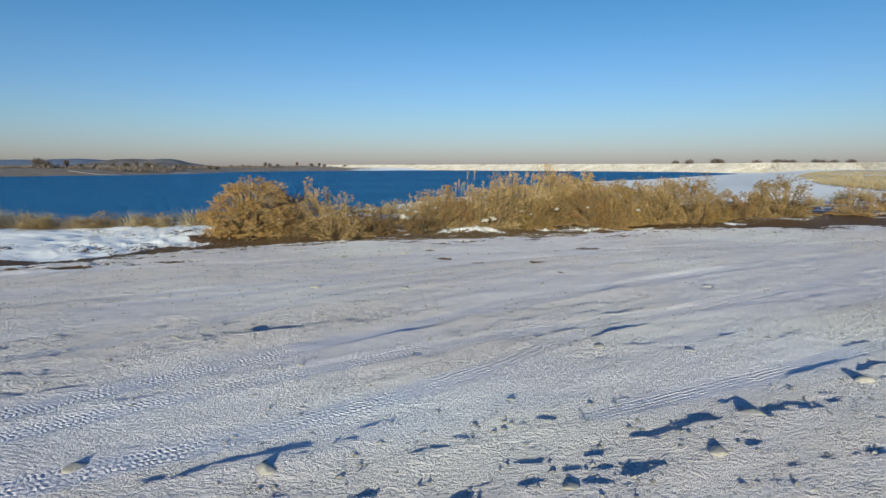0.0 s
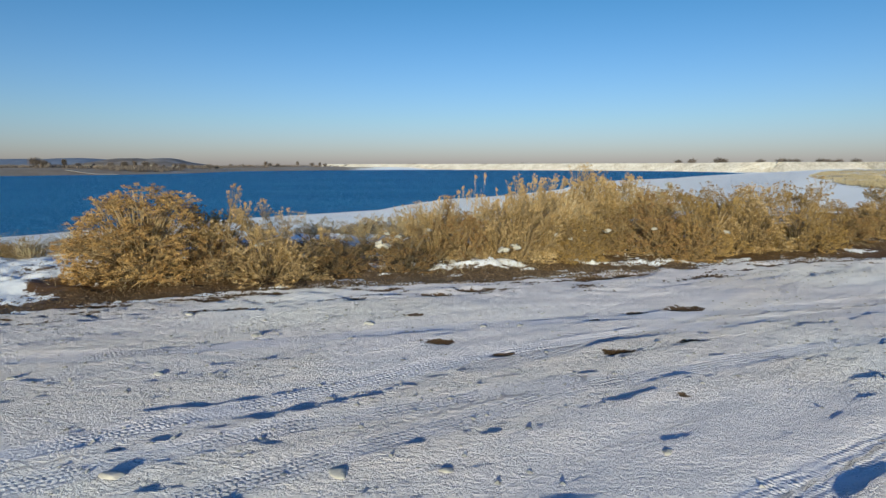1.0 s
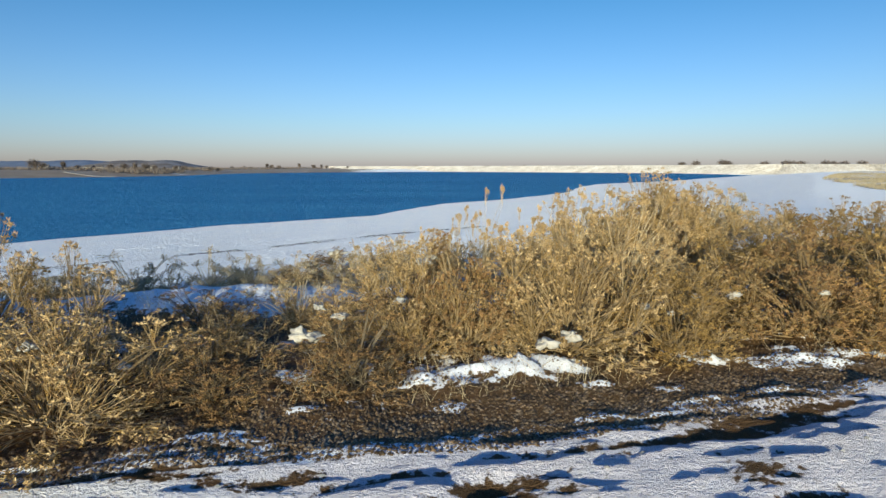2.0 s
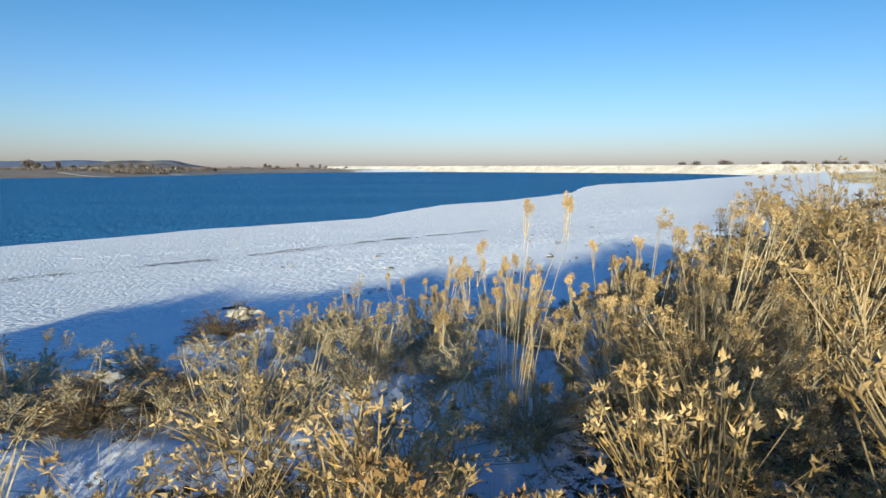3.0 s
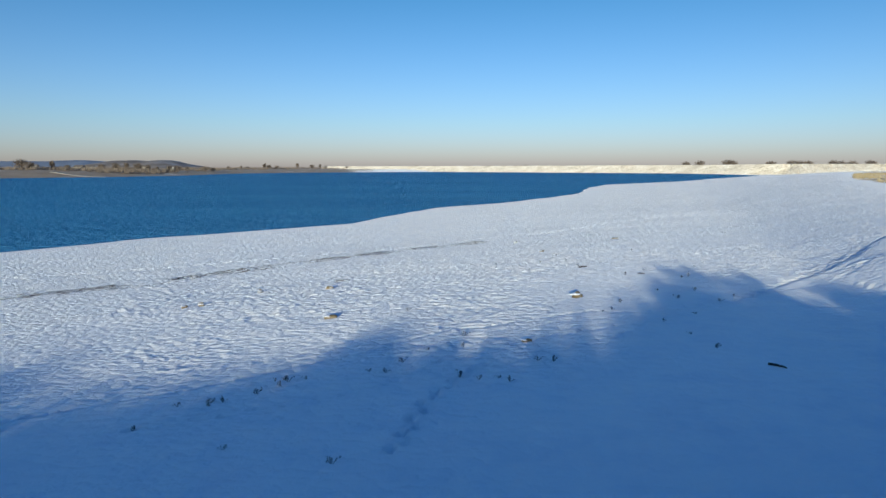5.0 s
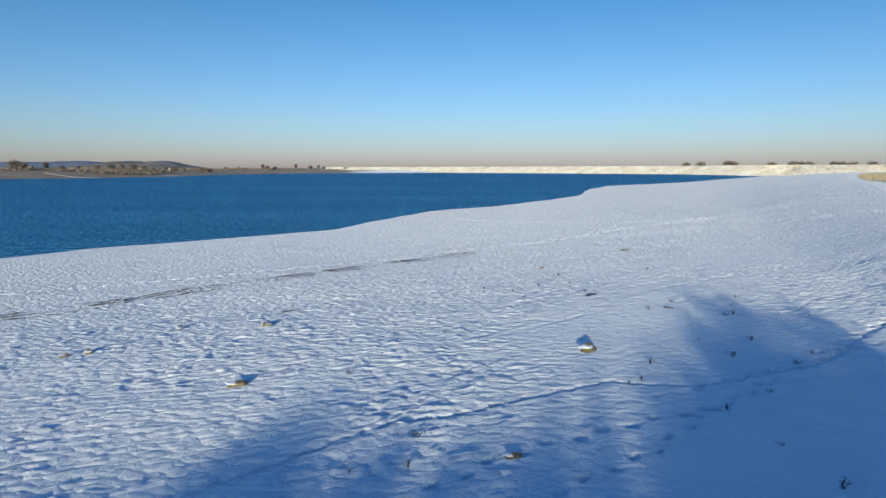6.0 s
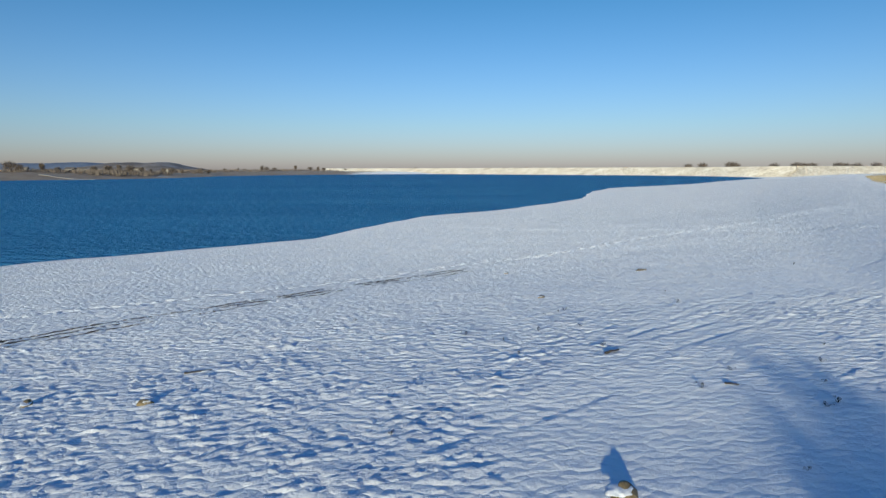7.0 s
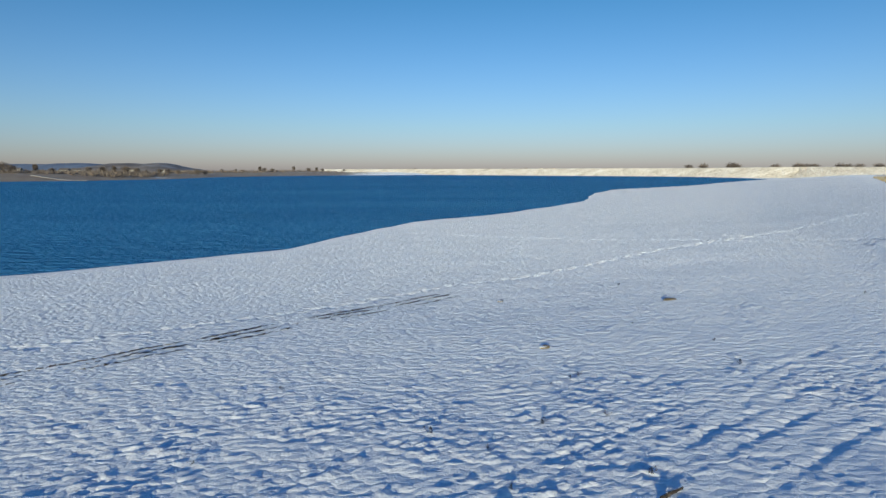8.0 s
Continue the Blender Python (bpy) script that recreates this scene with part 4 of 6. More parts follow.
GOLD = (MAT_STEM, MAT_GOLD, MAT_OLIVE)
GREY = (MAT_STEM, MAT_TAN, MAT_OLIVE)
RUST = (MAT_DARK_STEM, MAT_RUSSET, MAT_OLIVE)
DIM = (MAT_DARK_STEM, MAT_DULL, MAT_DULL)
BRUSH = {
    "gold": ("dense golden rabbitbrush with dry seed heads on the verge", dict(seed=1, mats=GOLD, crowns=120, heads=15, spread=0.11, puff=0.034, grain=34, bit=0.28, leafy=3, ragged=0.07, inner=0.12, upright=0.4, reach=0.14)),
    "gold2": ("golden-brown rabbitbrush full of dry seed heads", dict(seed=2, mats=GOLD, crowns=40, heads=18, spread=0.125, puff=0.029, grain=24, bit=0.34, leafy=5)),
    "grey": ("tall pale-stemmed rabbitbrush with tan seed heads", dict(seed=3, mats=GREY, crowns=22, heads=26, spread=0.15, puff=0.023, grain=15, bit=0.5, reach=0.34, upright=0.8, arch=0.2, leafy=7, ragged=0.16)),
    "grey2": ("spreading pale-stemmed rabbitbrush with tan tips", dict(seed=4, mats=GREY, crowns=38, heads=22, spread=0.135, puff=0.021, grain=13, bit=0.52, reach=0.28, upright=0.55, leafy=8, bare=0.2)),
    "olive": ("bushy olive-tan rabbitbrush of fine upright twigs", dict(seed=5, mats=GREY, crowns=38, heads=24, spread=0.14, puff=0.021, grain=13, bit=0.52, reach=0.3, upright=0.65, leafy=8, leaf=0.035, bare=0.12)),
    "olive2": ("rounded olive-brown rabbitbrush with yellowed tips", dict(seed=6, mats=(MAT_STEM, MAT_OLIVE, MAT_OLIVE), crowns=42, heads=22, spread=0.13, puff=0.024, grain=14, bit=0.5, leafy=8, ragged=0.14)),
    "olive_fine": ("tall olive-tan rabbitbrush with fine downy tips", dict(seed=25, mats=GREY, crowns=42, heads=24, spread=0.14, puff=0.02, grain=13, bit=0.54, reach=0.28, upright=0.6, leafy=8)),
    "rust_fine": ("russet and olive shrub with fine downy clusters", dict(seed=8, mats=(MAT_STEM, MAT_RUSSET, MAT_OLIVE), crowns=40, heads=22, spread=0.13, puff=0.024, grain=15, bit=0.5, leafy=6)),
    "rust": ("low russet shrub with dry brown clusters", dict(seed=7, mats=RUST, crowns=40, heads=18, spread=0.13, puff=0.024, grain=12, bit=0.55, leafy=5)),
    "rust2": ("russet and olive shrub with dry clusters", dict(seed=28, mats=(MAT_STEM, MAT_RUSSET, MAT_OLIVE), crowns=40, heads=22, spread=0.13, puff=0.025, grain=15, bit=0.5, leafy=7)),
    "lanky": ("sparse lanky rabbitbrush with long pale stems", dict(seed=9, mats=(MAT_PALE, MAT_TAN, MAT_TAN), crowns=20, stems=2, heads=6, spread=0.045, puff=0.028, grain=95, bit=0.26, reach=0.14, upright=0.9, arch=0.22, wind=0.1, inner=0.35, leafy=10, leaf=0.025, thick=0.004, ragged=0.25, tall=1.15, near=True)),
    "swept": ("wind-swept golden rabbitbrush with arching pale stems", dict(seed=10, mats=(MAT_PALE, MAT_TAN, MAT_TAN), crowns=110, stems=2, heads=6, spread=0.045, puff=0.029, grain=44, bit=0.3, reach=0.14, upright=0.55, arch=0.42, wind=0.6, leafy=8, leaf=0.025, thick=0.0033, tall=1.1, near=True)),
    "dim": ("dark shrub shaded by the bank with dull tips", dict(seed=11, mats=DIM, crowns=56, heads=22, spread=0.13, puff=0.033, grain=13, bit=0.5, leafy=6, upright=0.6)),
    "domed": ("dense shaded brown shrub with a yellowed domed top", dict(seed=14, mats=(MAT_STEM, MAT_GOLD, MAT_DULL), crowns=130, heads=20, spread=0.1, puff=0.024, grain=16, bit=0.45, leafy=5, ragged=0.08, inner=0.3, reach=0.13, upright=0.5)),
    "straw": ("low pale straw-coloured shrub in snow", dict(seed=13, mats=(MAT_PALE, MAT_TAN, MAT_STRAW), crowns=18, stems=4, heads=12, puff=0.022, grain=16, bit=0.5, leafy=8, leaf=0.05, upright=0.7, bare=0.3, ragged=0.3)),
    "dead": ("low dead grey-brown shrub dusted with snow", dict(seed=12, mats=(MAT_PALE, MAT_TAN, MAT_DULL), crowns=28, stems=6, heads=14, puff=0.016, grain=9, leafy=9, leaf=0.04, bare=0.5, ragged=0.3)),
}
# kind, x, y, width, height, turn
ROADSIDE_SHRUBS = [
    ("olive2", -4.2, 17.2, 1.6, 1.0, 50), ("gold2", -5.6, 17.2, 1.4, 0.95, 10), ("grey2", -2.0, 17.4, 1.5, 0.55, 140), ("gold", -5.1, 16.2, 2.5, 1.42, 0), ("grey", -3.85, 16.8, 1.4, 1.42, 40), ("grey2", -2.85, 16.2, 2.2, 1.15, 200), ("grey", -3.2, 17.1, 1.3, 1.15, 120),
    ("rust", -3.7, 16.0, 1.2, 0.7, 30), ("rust", -1.75, 16.6, 1.3, 0.6, 90), ("rust", -0.6, 17.0, 1.45, 0.68, 10),
]
SECOND_ROW_SHRUBS = [
    ("olive", -1.1, 18.5, 1.4, 0.5, 10), ("olive_fine", 0.0, 18.9, 1.5, 1.05, 220), ("gold2", 2.2, 18.9, 1.5, 0.75, 80), ("olive2", 3.9, 19.3, 1.6, 1.05, 330), ("grey2", -0.1, 18.0, 1.6, 1.2, 75), ("grey", 1.0, 18.4, 1.3, 1.18, 130),
    ("olive_fine", 1.55, 17.9, 1.9, 1.55, 20), ("rust_fine", 0.45, 18.0, 1.3, 1.15, 250), ("olive2", 2.7, 17.9, 1.5, 0.9, 60), ("olive", 3.3, 18.9, 1.7, 0.9, 170), ("rust2", 4.5, 18.5, 1.9, 1.25, 300), ("olive2", 5.6, 18.6, 1.8, 1.2, 0),
    ("gold2", 5.1, 18.2, 1.3, 0.95, 45), ("olive", 6.7, 19.2, 1.9, 1.4, 250), ("olive2", 8.1, 19.4, 2.0, 1.45, 130), ("rust", -2.6, 18.6, 1.6, 0.5, 200), ("straw", -1.6, 19.0, 1.5, 0.7, 40),
]
CREST_SHRUBS = [
    ("straw", -0.3, 21.3, 0.8, 0.65, 140), ("straw", -1.1, 21.2, 0.9, 0.61, 250), ("straw", -2.0, 21.8, 0.7, 0.3, 20), ("straw", -3.2, 21.8, 0.8, 0.55, 170), ("straw", -0.9, 20.4, 0.9, 0.72, 190), ("dead", -2.5, 20.9, 1.0, 0.4, 320),
    ("straw", -0.75, 21.8, 0.7, 0.5, 80), ("straw", -1.45, 21.7, 0.7, 0.4, 10), ("straw", 0.1, 20.2, 1.5, 0.72, 320), ("dead", -4.2, 20.2, 1.4, 0.58, 0), ("dead", -3.0, 21.2, 1.3, 0.52, 120), ("dim", -5.6, 20.8, 1.4, 0.5, 20),
    ("lanky", 0.3, 22.15, 0.55, 0.95, 310), ("rust", -1.9, 20.7, 1.2, 0.26, 15), ("dead", -0.7, 20.9, 1.2, 0.72, 150),
]
CREST_LITTER_SHRUBS = [
    ("dead", -6.4, 20.2, 1.3, 0.45, 15), ("dead", -5.4, 20.3, 1.2, 0.45, 95), ("straw", -3.8, 20.4, 1.0, 0.5, 300), ("dead", -2.6, 20.5, 1.1, 0.4, 130), ("dead", 0.4, 21.4, 1.2, 0.5, 200), ("dead", 0.9, 20.6, 1.3, 0.5, 260),
    ("dead", 1.5, 22.6, 1.2, 0.5, 150), ("straw", -0.2, 21.4, 1.0, 0.6, 20), ("straw", -1.2, 20.6, 1.0, 0.5, 110), ("straw", -2.0, 20.6, 1.1, 0.45, 60), ("dead", -3.2, 20.4, 1.2, 0.6, 280), ("straw", -1.6, 21.0, 1.0, 0.45, 170),
]
CREST_GOLDEN_SHRUBS = [
    ("swept", 1.75, 21.3, 1.5, 1.35, 50), ("swept", 2.0, 20.7, 1.4, 1.4, 20), ("swept", 2.9, 20.9, 1.9, 1.45, 30), ("swept", 3.4, 21.6, 2.2, 1.55, -20), ("swept", 2.6, 21.7, 1.8, 1.4, 0), ("swept", 3.0, 22.3, 1.7, 1.35, 15),
    ("swept", 4.3, 23.7, 2.0, 1.4, -10), ("olive", 4.1, 22.0, 2.0, 1.75, 70), ("lanky", 0.75, 20.55, 0.9, 1.5, 30), ("lanky", 1.5, 21.0, 0.9, 1.2, 65), ("olive_fine", 1.9, 20.2, 1.3, 0.8, 100), ("gold2", 7.4, 20.2, 1.6, 1.1, 160),
    ("olive", 5.6, 21.6, 1.9, 1.3, 20), ("olive2", 6.9, 22.4, 2.0, 1.35, 160), ("gold2", 8.3, 22.8, 1.9, 1.25, 250), ("grey2", 8.9, 24.2, 1.8, 1.1, 40),
]
BANK_TOP_SHRUBS = [
    ("rust", -1.95, 22.95, 1.0, 0.3, 10), ("straw", -2.3, 24.4, 0.9, 0.4, 30), ("dead", -1.8, 24.3, 0.9, 0.4, 10), ("straw", -2.6, 23.3, 0.7, 0.36, 60), ("dead", -3.3, 24.4, 1.0, 0.42, 240), ("lanky", -1.3, 22.2, 0.5, 0.5, 300),
    ("dead", -2.5, 22.0, 0.7, 0.2, 200), ("straw", -2.9, 23.2, 0.7, 0.34, 280), ("rust", -1.3, 23.6, 0.7, 0.3, 10), ("straw", -3.9, 22.9, 0.8, 0.36, 75), ("dead", -2.0, 23.7, 0.95, 0.42, 60), ("dim", -4.6, 24.8, 1.2, 0.45, 310),
    ("straw", -1.05, 22.65, 0.7, 0.42, 35), ("straw", -2.7, 22.5, 0.7, 0.36, 75), ("dead", -3.6, 22.5, 1.2, 0.45, 130), ("dead", -5.0, 23.6, 1.4, 0.4, 40),
]
BANK_MIDDLE_SHRUBS = [
    ("straw", -1.1, 22.5, 0.7, 0.42, 80), ("straw", -0.9, 24.3, 0.8, 0.4, 200), ("lanky", -0.4, 22.6, 0.6, 0.55, 60), ("straw", -0.2, 22.4, 0.7, 0.4, 90), ("straw", 0.3, 22.6, 0.7, 0.42, 330), ("dead", -1.0, 23.0, 0.8, 0.3, 40),
    ("straw", -0.5, 23.9, 0.7, 0.32, 110), ("lanky", 0.0, 22.2, 0.5, 0.9, 220), ("lanky", -0.3, 22.3, 0.45, 0.6, 260), ("dead", -0.6, 24.6, 1.2, 0.4, 200), ("dead", 0.8, 24.2, 1.0, 0.4, 260),
    ("rust", -0.9, 23.4, 0.8, 0.32, 300), ("lanky", -0.75, 22.4, 0.5, 0.62, 200),
]
BANK_GOLDEN_SHRUBS = [
    ("straw", -0.6, 22.8, 0.6, 0.68, 30), ("swept", 0.2, 22.7, 0.8, 0.85, 20), ("swept", 0.95, 22.8, 0.9, 0.76, -10),
    ("swept", 3.6, 23.0, 1.8, 1.25, 40), ("swept", 4.8, 22.9, 2.2, 1.45, 10), ("dead", 1.9, 24.2, 1.0, 0.3, 95), ("rust", 3.4, 26.4, 0.9, 0.4, 20),
]
BANK_FOOT_SHRUBS = [
    ("dim", 2.7, 26.7, 0.9, 0.42, 20), ("rust", 2.1, 26.4, 0.8, 0.4, 310), ("dim", 1.2, 25.6, 0.9, 0.36, 170), ("dead", 0.5, 25.3, 1.1, 0.4, 80), ("dead", 0.9, 28.2, 0.7, 0.25, 0), ("dim", -0.4, 27.9, 0.6, 0.3, 140),
    ("dim", 2.5, 28.2, 0.8, 0.6, 90), ("dim", -1.35, 27.2, 0.75, 0.6, 30), ("rust", 0.95, 26.6, 1.0, 0.3, 80), ("rust", 1.5, 27.3, 0.7, 0.35, 170), ("dead", -2.6, 26.4, 1.1, 0.35, 220), ("dead", -0.2, 25.8, 1.1, 0.35, 180),
    ("rust", 2.6, 25.3, 0.8, 0.34, 15), ("dim", 0.2, 27.3, 0.9, 0.32, 60), ("dim", -2.2, 25.6, 1.0, 0.35, 10), ("dim", -3.6, 26.0, 1.1, 0.4, 100),
]
BANK_FOOT_EAST_SHRUBS = [
    ("dead", 4.95, 28.9, 0.9, 0.95, 70), ("dim", 2.95, 28.4, 0.8, 0.7, 200), ("rust", 3.5, 27.2, 0.8, 0.45, 100), ("dim", 5.2, 26.9, 1.0, 0.5, 250), ("dim", 6.6, 28.6, 1.3, 0.75, 15), ("dead", 7.6, 29.4, 1.2, 0.6, 190),
    ("olive2", 5.8, 26.6, 2.1, 1.72, 15), ("grey2", 5.0, 26.3, 1.7, 1.5, 210), ("olive2", 6.9, 27.0, 1.8, 1.25, 140), ("domed", 4.05, 28.7, 1.45, 1.5, 0), ("gold2", 4.6, 25.9, 1.7, 0.75, 200), ("domed", 5.9, 27.8, 1.3, 0.9, 140), ("dim", 3.0, 28.0, 1.0, 0.45, 240),
    ("dead", 5.0, 28.4, 1.2, 0.8, 10), ("rust", 3.65, 25.9, 0.9, 0.36, 0), ("dim", 8.0, 28.5, 1.8, 1.3, 30),
]
EAST_SHRUBS = [
    ("olive2", 9.2, 20.6, 1.5, 1.0, 20), ("rust2", 9.9, 20.6, 1.4, 0.9, 30), ("olive2", 12.0, 21.4, 2.7, 1.35, 80), ("olive", 11.0, 21.2, 1.6, 1.15, 190), ("gold2", 14.8, 21.9, 2.0, 1.15, 10), ("rust2", 17.4, 23.2, 2.2, 1.1, 140),
    ("olive2", 20.5, 25.0, 2.6, 1.2, 260), ("grey2", 24, 28, 2.6, 1.1, 20), ("olive", 29, 33, 2.8, 1.2, 110), ("dim", 10.5, 30.5, 2.0, 0.55, 70),
]
WEST_SHRUBS = [
    ("grey2", -7.2, 19.0, 1.2, 0.45, 90), ("grey2", -8.6, 17.9, 1.4, 0.4, 10), ("grey2", -10.0, 17.5, 1.6, 0.42, 100), ("grey2", -11.4, 17.2, 1.5, 0.42, 200), ("grey2", -12.9, 16.8, 1.6, 0.4, 290), ("grey2", -14.6, 15.9, 1.7, 0.42, 45),
    ("dead", -7.4, 18.4, 1.3, 0.4, 250),
]
made = {}
for kind, sx, sy, sw, sh, turn in (ROADSIDE_SHRUBS + SECOND_ROW_SHRUBS + CREST_SHRUBS + CREST_LITTER_SHRUBS + CREST_GOLDEN_SHRUBS + BANK_TOP_SHRUBS + BANK_MIDDLE_SHRUBS + BANK_GOLDEN_SHRUBS + BANK_FOOT_SHRUBS + BANK_FOOT_EAST_SHRUBS + EAST_SHRUBS + WEST_SHRUBS):
    m = Matrix.LocRotScale((sx, sy, ground_z(sx, sy)), Euler((0, 0, radians(turn if kind != "swept" else turn * 0.2))), (sw, sw, sh))
    if kind not in made:
        label, opts = BRUSH[kind]
        made[kind] = brush("shrub", label, **opts)
        made[kind].matrix_basis = m
        made[kind]["group"] = "shrubs along the bank"
    else:
        one = copy_thing(made[kind], Matrix.Translation(m.translation) @ Euler((0, 0, radians(turn if kind != "swept" else turn * 0.2))).to_matrix().to_4x4())
        one.scale = (sw, sw, sh)


def grass_tuft(seed, n, spread, height, mat, label):
    rng = np.random.default_rng(seed)
    root = new("grass_tuft")
    phi, r = rng.uniform(0, 2 * math.pi, n), np.sqrt(rng.uniform(0, 1, n)) * spread
    foot = np.stack([r * np.cos(phi), r * np.sin(phi), np.full(n, -0.02)], 1)
    h = height * rng.uniform(0.5, 1.05, n)
    out = rng.normal(0, 0.38, (n, 2)) * h[:, None] + foot[:, :2] * 1.1
    tip = foot + np.stack([out[:, 0], out[:, 1], h], 1)
    mid = foot + (tip - foot) * [0.3, 0.3, 0.62]
    side = np.stack([np.cos(phi + 1.57), np.sin(phi + 1.57), np.zeros(n)], 1) * 0.0045
    v = np.stack([foot - side, foot + side, mid + side * 0.8, mid - side * 0.8, tip + side * 0.15, tip - side * 0.15], 1).reshape(-1, 3)
    i = np.arange(n) * 6
    f = np.concatenate([np.stack([i, i + 1, i + 2, i + 3], 1), np.stack([i + 3, i + 2, i + 4, i + 5], 1)])
    mesh_object("blade_sheaf", v, f, mat, root)
    return tagged(root, label, "grass", "dry grass tufts")


WEST_TUFTS = [
    (-13.0, 17.6, 1.3), (-12.2, 17.8, 1.1), (-9.1, 17.9, 1.1), (-8.3, 18.1, 1.0), (-7.6, 18.6, 1.3), (-6.9, 18.5, 1.0), (-15.5, 16.3, 1.2), (-10.6, 17.7, 0.9),
    (-11.5, 17.6, 1.0), (-9.8, 17.8, 0.8), (-14.1, 16.9, 1.0), (-6.4, 18.9, 0.9), (-5.2, 22.6, 0.8), (-6.2, 21.4, 0.8), (-6.4, 25.1, 0.6), (-7.6, 23.4, 0.7),
]
BANK_TUFTS = [
    (-1.0, 27.0, 1.15), (-0.85, 27.25, 0.9), (-2.2, 24.9, 0.8), (-2.9, 25.3, 0.7), (-3.6, 24.4, 0.7), (-1.5, 24.3, 0.7), (0.3, 24.9, 0.6), (1.6, 25.4, 0.6),
    (2.4, 26.4, 0.7), (0.2, 27.6, 0.5), (-3.1, 27.2, 0.6), (1.9, 27.7, 0.55), (-4.2, 26.3, 0.6), (-2.3, 27.8, 0.5), (16.5, 27, 1.2), (19, 29, 1.3),
    (23, 33, 1.2), (27, 39, 1.3), (33, 45, 1.4), (13.4, 25.4, 1.1),
]
first_tuft = None
for k, (gx, gy, gs) in enumerate(WEST_TUFTS + BANK_TUFTS):
    at = Matrix.Translation((gx, gy, ground_z(gx, gy))) @ Euler((0, 0, k * 1.9)).to_matrix().to_4x4()
    if first_tuft is None:
        first_tuft = grass_tuft(5, 320, 0.36, 0.42, MAT_STRAW, "tuft of pale yellow dry grass in the snow")
        first_tuft.matrix_basis = at @ Matrix.Diagonal((gs, gs, gs, 1))
    else:
        copy_thing(first_tuft, at).scale = (gs, gs, gs)


def build_scrub():
    """Short dead stalks and fine grass over the verge and the bank, too many to count."""
    rng = np.random.default_rng(77)
    n = 24000
    x, y = np.where(rng.uniform(0, 1, n) < 0.35, rng.uniform(-5, 2, n), rng.uniform(-9, 13, n)), rng.uniform(15, 29, n)
    past, side = y - np.interp(x, EDGE_X, EDGE_Y), line_distance(x, y, BANK)[1]
    keep = (past > 1.0) & (side < 6.5) & (wobble(x / 0.9, y / 0.9, 7) + rng.uniform(-0.6, 0.6, n) > 0.05)
    x, y = x[keep], y[keep]
    z = np.array([ground_z(a, b) for a, b in zip(x, y)])
    m = len(x)
    foot = np.stack([x, y, z - 0.01], 1)
    tip = foot + np.stack([rng.normal(0, 0.09, m), rng.normal(0, 0.09, m), rng.uniform(0.05, 0.24, m)], 1)
    mid = (foot + tip) / 2 + rng.normal(0, 0.015, (m, 3))
    v, f = tubes(np.stack([foot, mid, tip], 1), 0.002, 0.001)
    ob = mesh_object("dead_stalks", v, f, MAT_STRAW)
    tagged(ob, "scattered dead stalks standing in snow and litter", "dry grass", kind="stuff")


build_scrub()


def meadow_grass():
    """Dry grass standing on the rise east of the beach."""
    rng = np.random.default_rng(45)
    n = 9000
    y = 45 + 330 * rng.uniform(0, 1, n) ** 1.3
    x = np.interp(y, MEADOW_Y, MEADOW_X) + 3 + rng.uniform(0, 1, n) ** 1.5 * (30 + 0.25 * y)
    keep = layers(x / 9, y / 16, 89, 3) + rng.uniform(-0.5, 0.5, n) > -0.05
    x, y = x[keep], y[keep]
    c = np.stack([x, y, [ground_z(a, b) for a, b in zip(x, y)]], 1)
    at = np.repeat(c, 9, 0) + rng.normal(0, 1, (len(c) * 9, 3)) * [0.4, 0.4, 0.0]
    v, f = blades(at, np.array([0, 0, 1.0]), 0.5, 0.05, rng, 0.35)
    ob = mesh_object("meadow_grass", v, f, MAT_STRAW)
    tagged(ob, "pale dry grass on the rise beside the beach", "dry grass", kind="stuff")


meadow_grass()


def build_gravel():
    """Loose pebbles on the bare strip beside the road."""
    rng = np.random.default_rng(12)
    n = 27000
    x = np.where(rng.uniform(0, 1, n) < 0.6, rng.uniform(-3, 5, n), rng.uniform(-7, 9, n))
    past = np.abs(rng.normal(0.6, 0.5, n))
    y = np.interp(x, EDGE_X, EDGE_Y) + past
    keep = (past > 0.1) & (past < 2.0)
    x, y = x[keep], y[keep]
    z = np.array([ground_z(a, b) for a, b in zip(x, y)])
    m = len(x)
    unit = np.array([(1, 0, 0), (-1, 0, 0), (0, 1, 0), (0, -1, 0), (0, 0, 0.75), (0, 0, -0.6)], float)
    tri = np.array([(0, 2, 4), (2, 1, 4), (1, 3, 4), (3, 0, 4)])
    size = 0.007 + 0.017 * rng.uniform(0, 1, m) ** 3
    spin = rng.uniform(0, 6.28, m)
    shape = unit[None] * size[:, None, None] * rng.uniform(0.7, 1.35, (m, 6, 3))
    c, s = np.cos(spin)[:, None], np.sin(spin)[:, None]
    v = np.stack([shape[..., 0] * c - shape[..., 1] * s, shape[..., 0] * s + shape[..., 1] * c, shape[..., 2]], 2) + np.stack([x, y, z], 1)[:, None]
    f = (tri[None] + (np.arange(m) * 6)[:, None, None]).reshape(-1, 3)
    ob = mesh_object("gravel", v.reshape(-1, 3), f, MAT_PEBBLE, smooth=True)
    tagged(ob, "loose brown and grey gravel beside the road", "gravel", kind="stuff")


build_gravel()




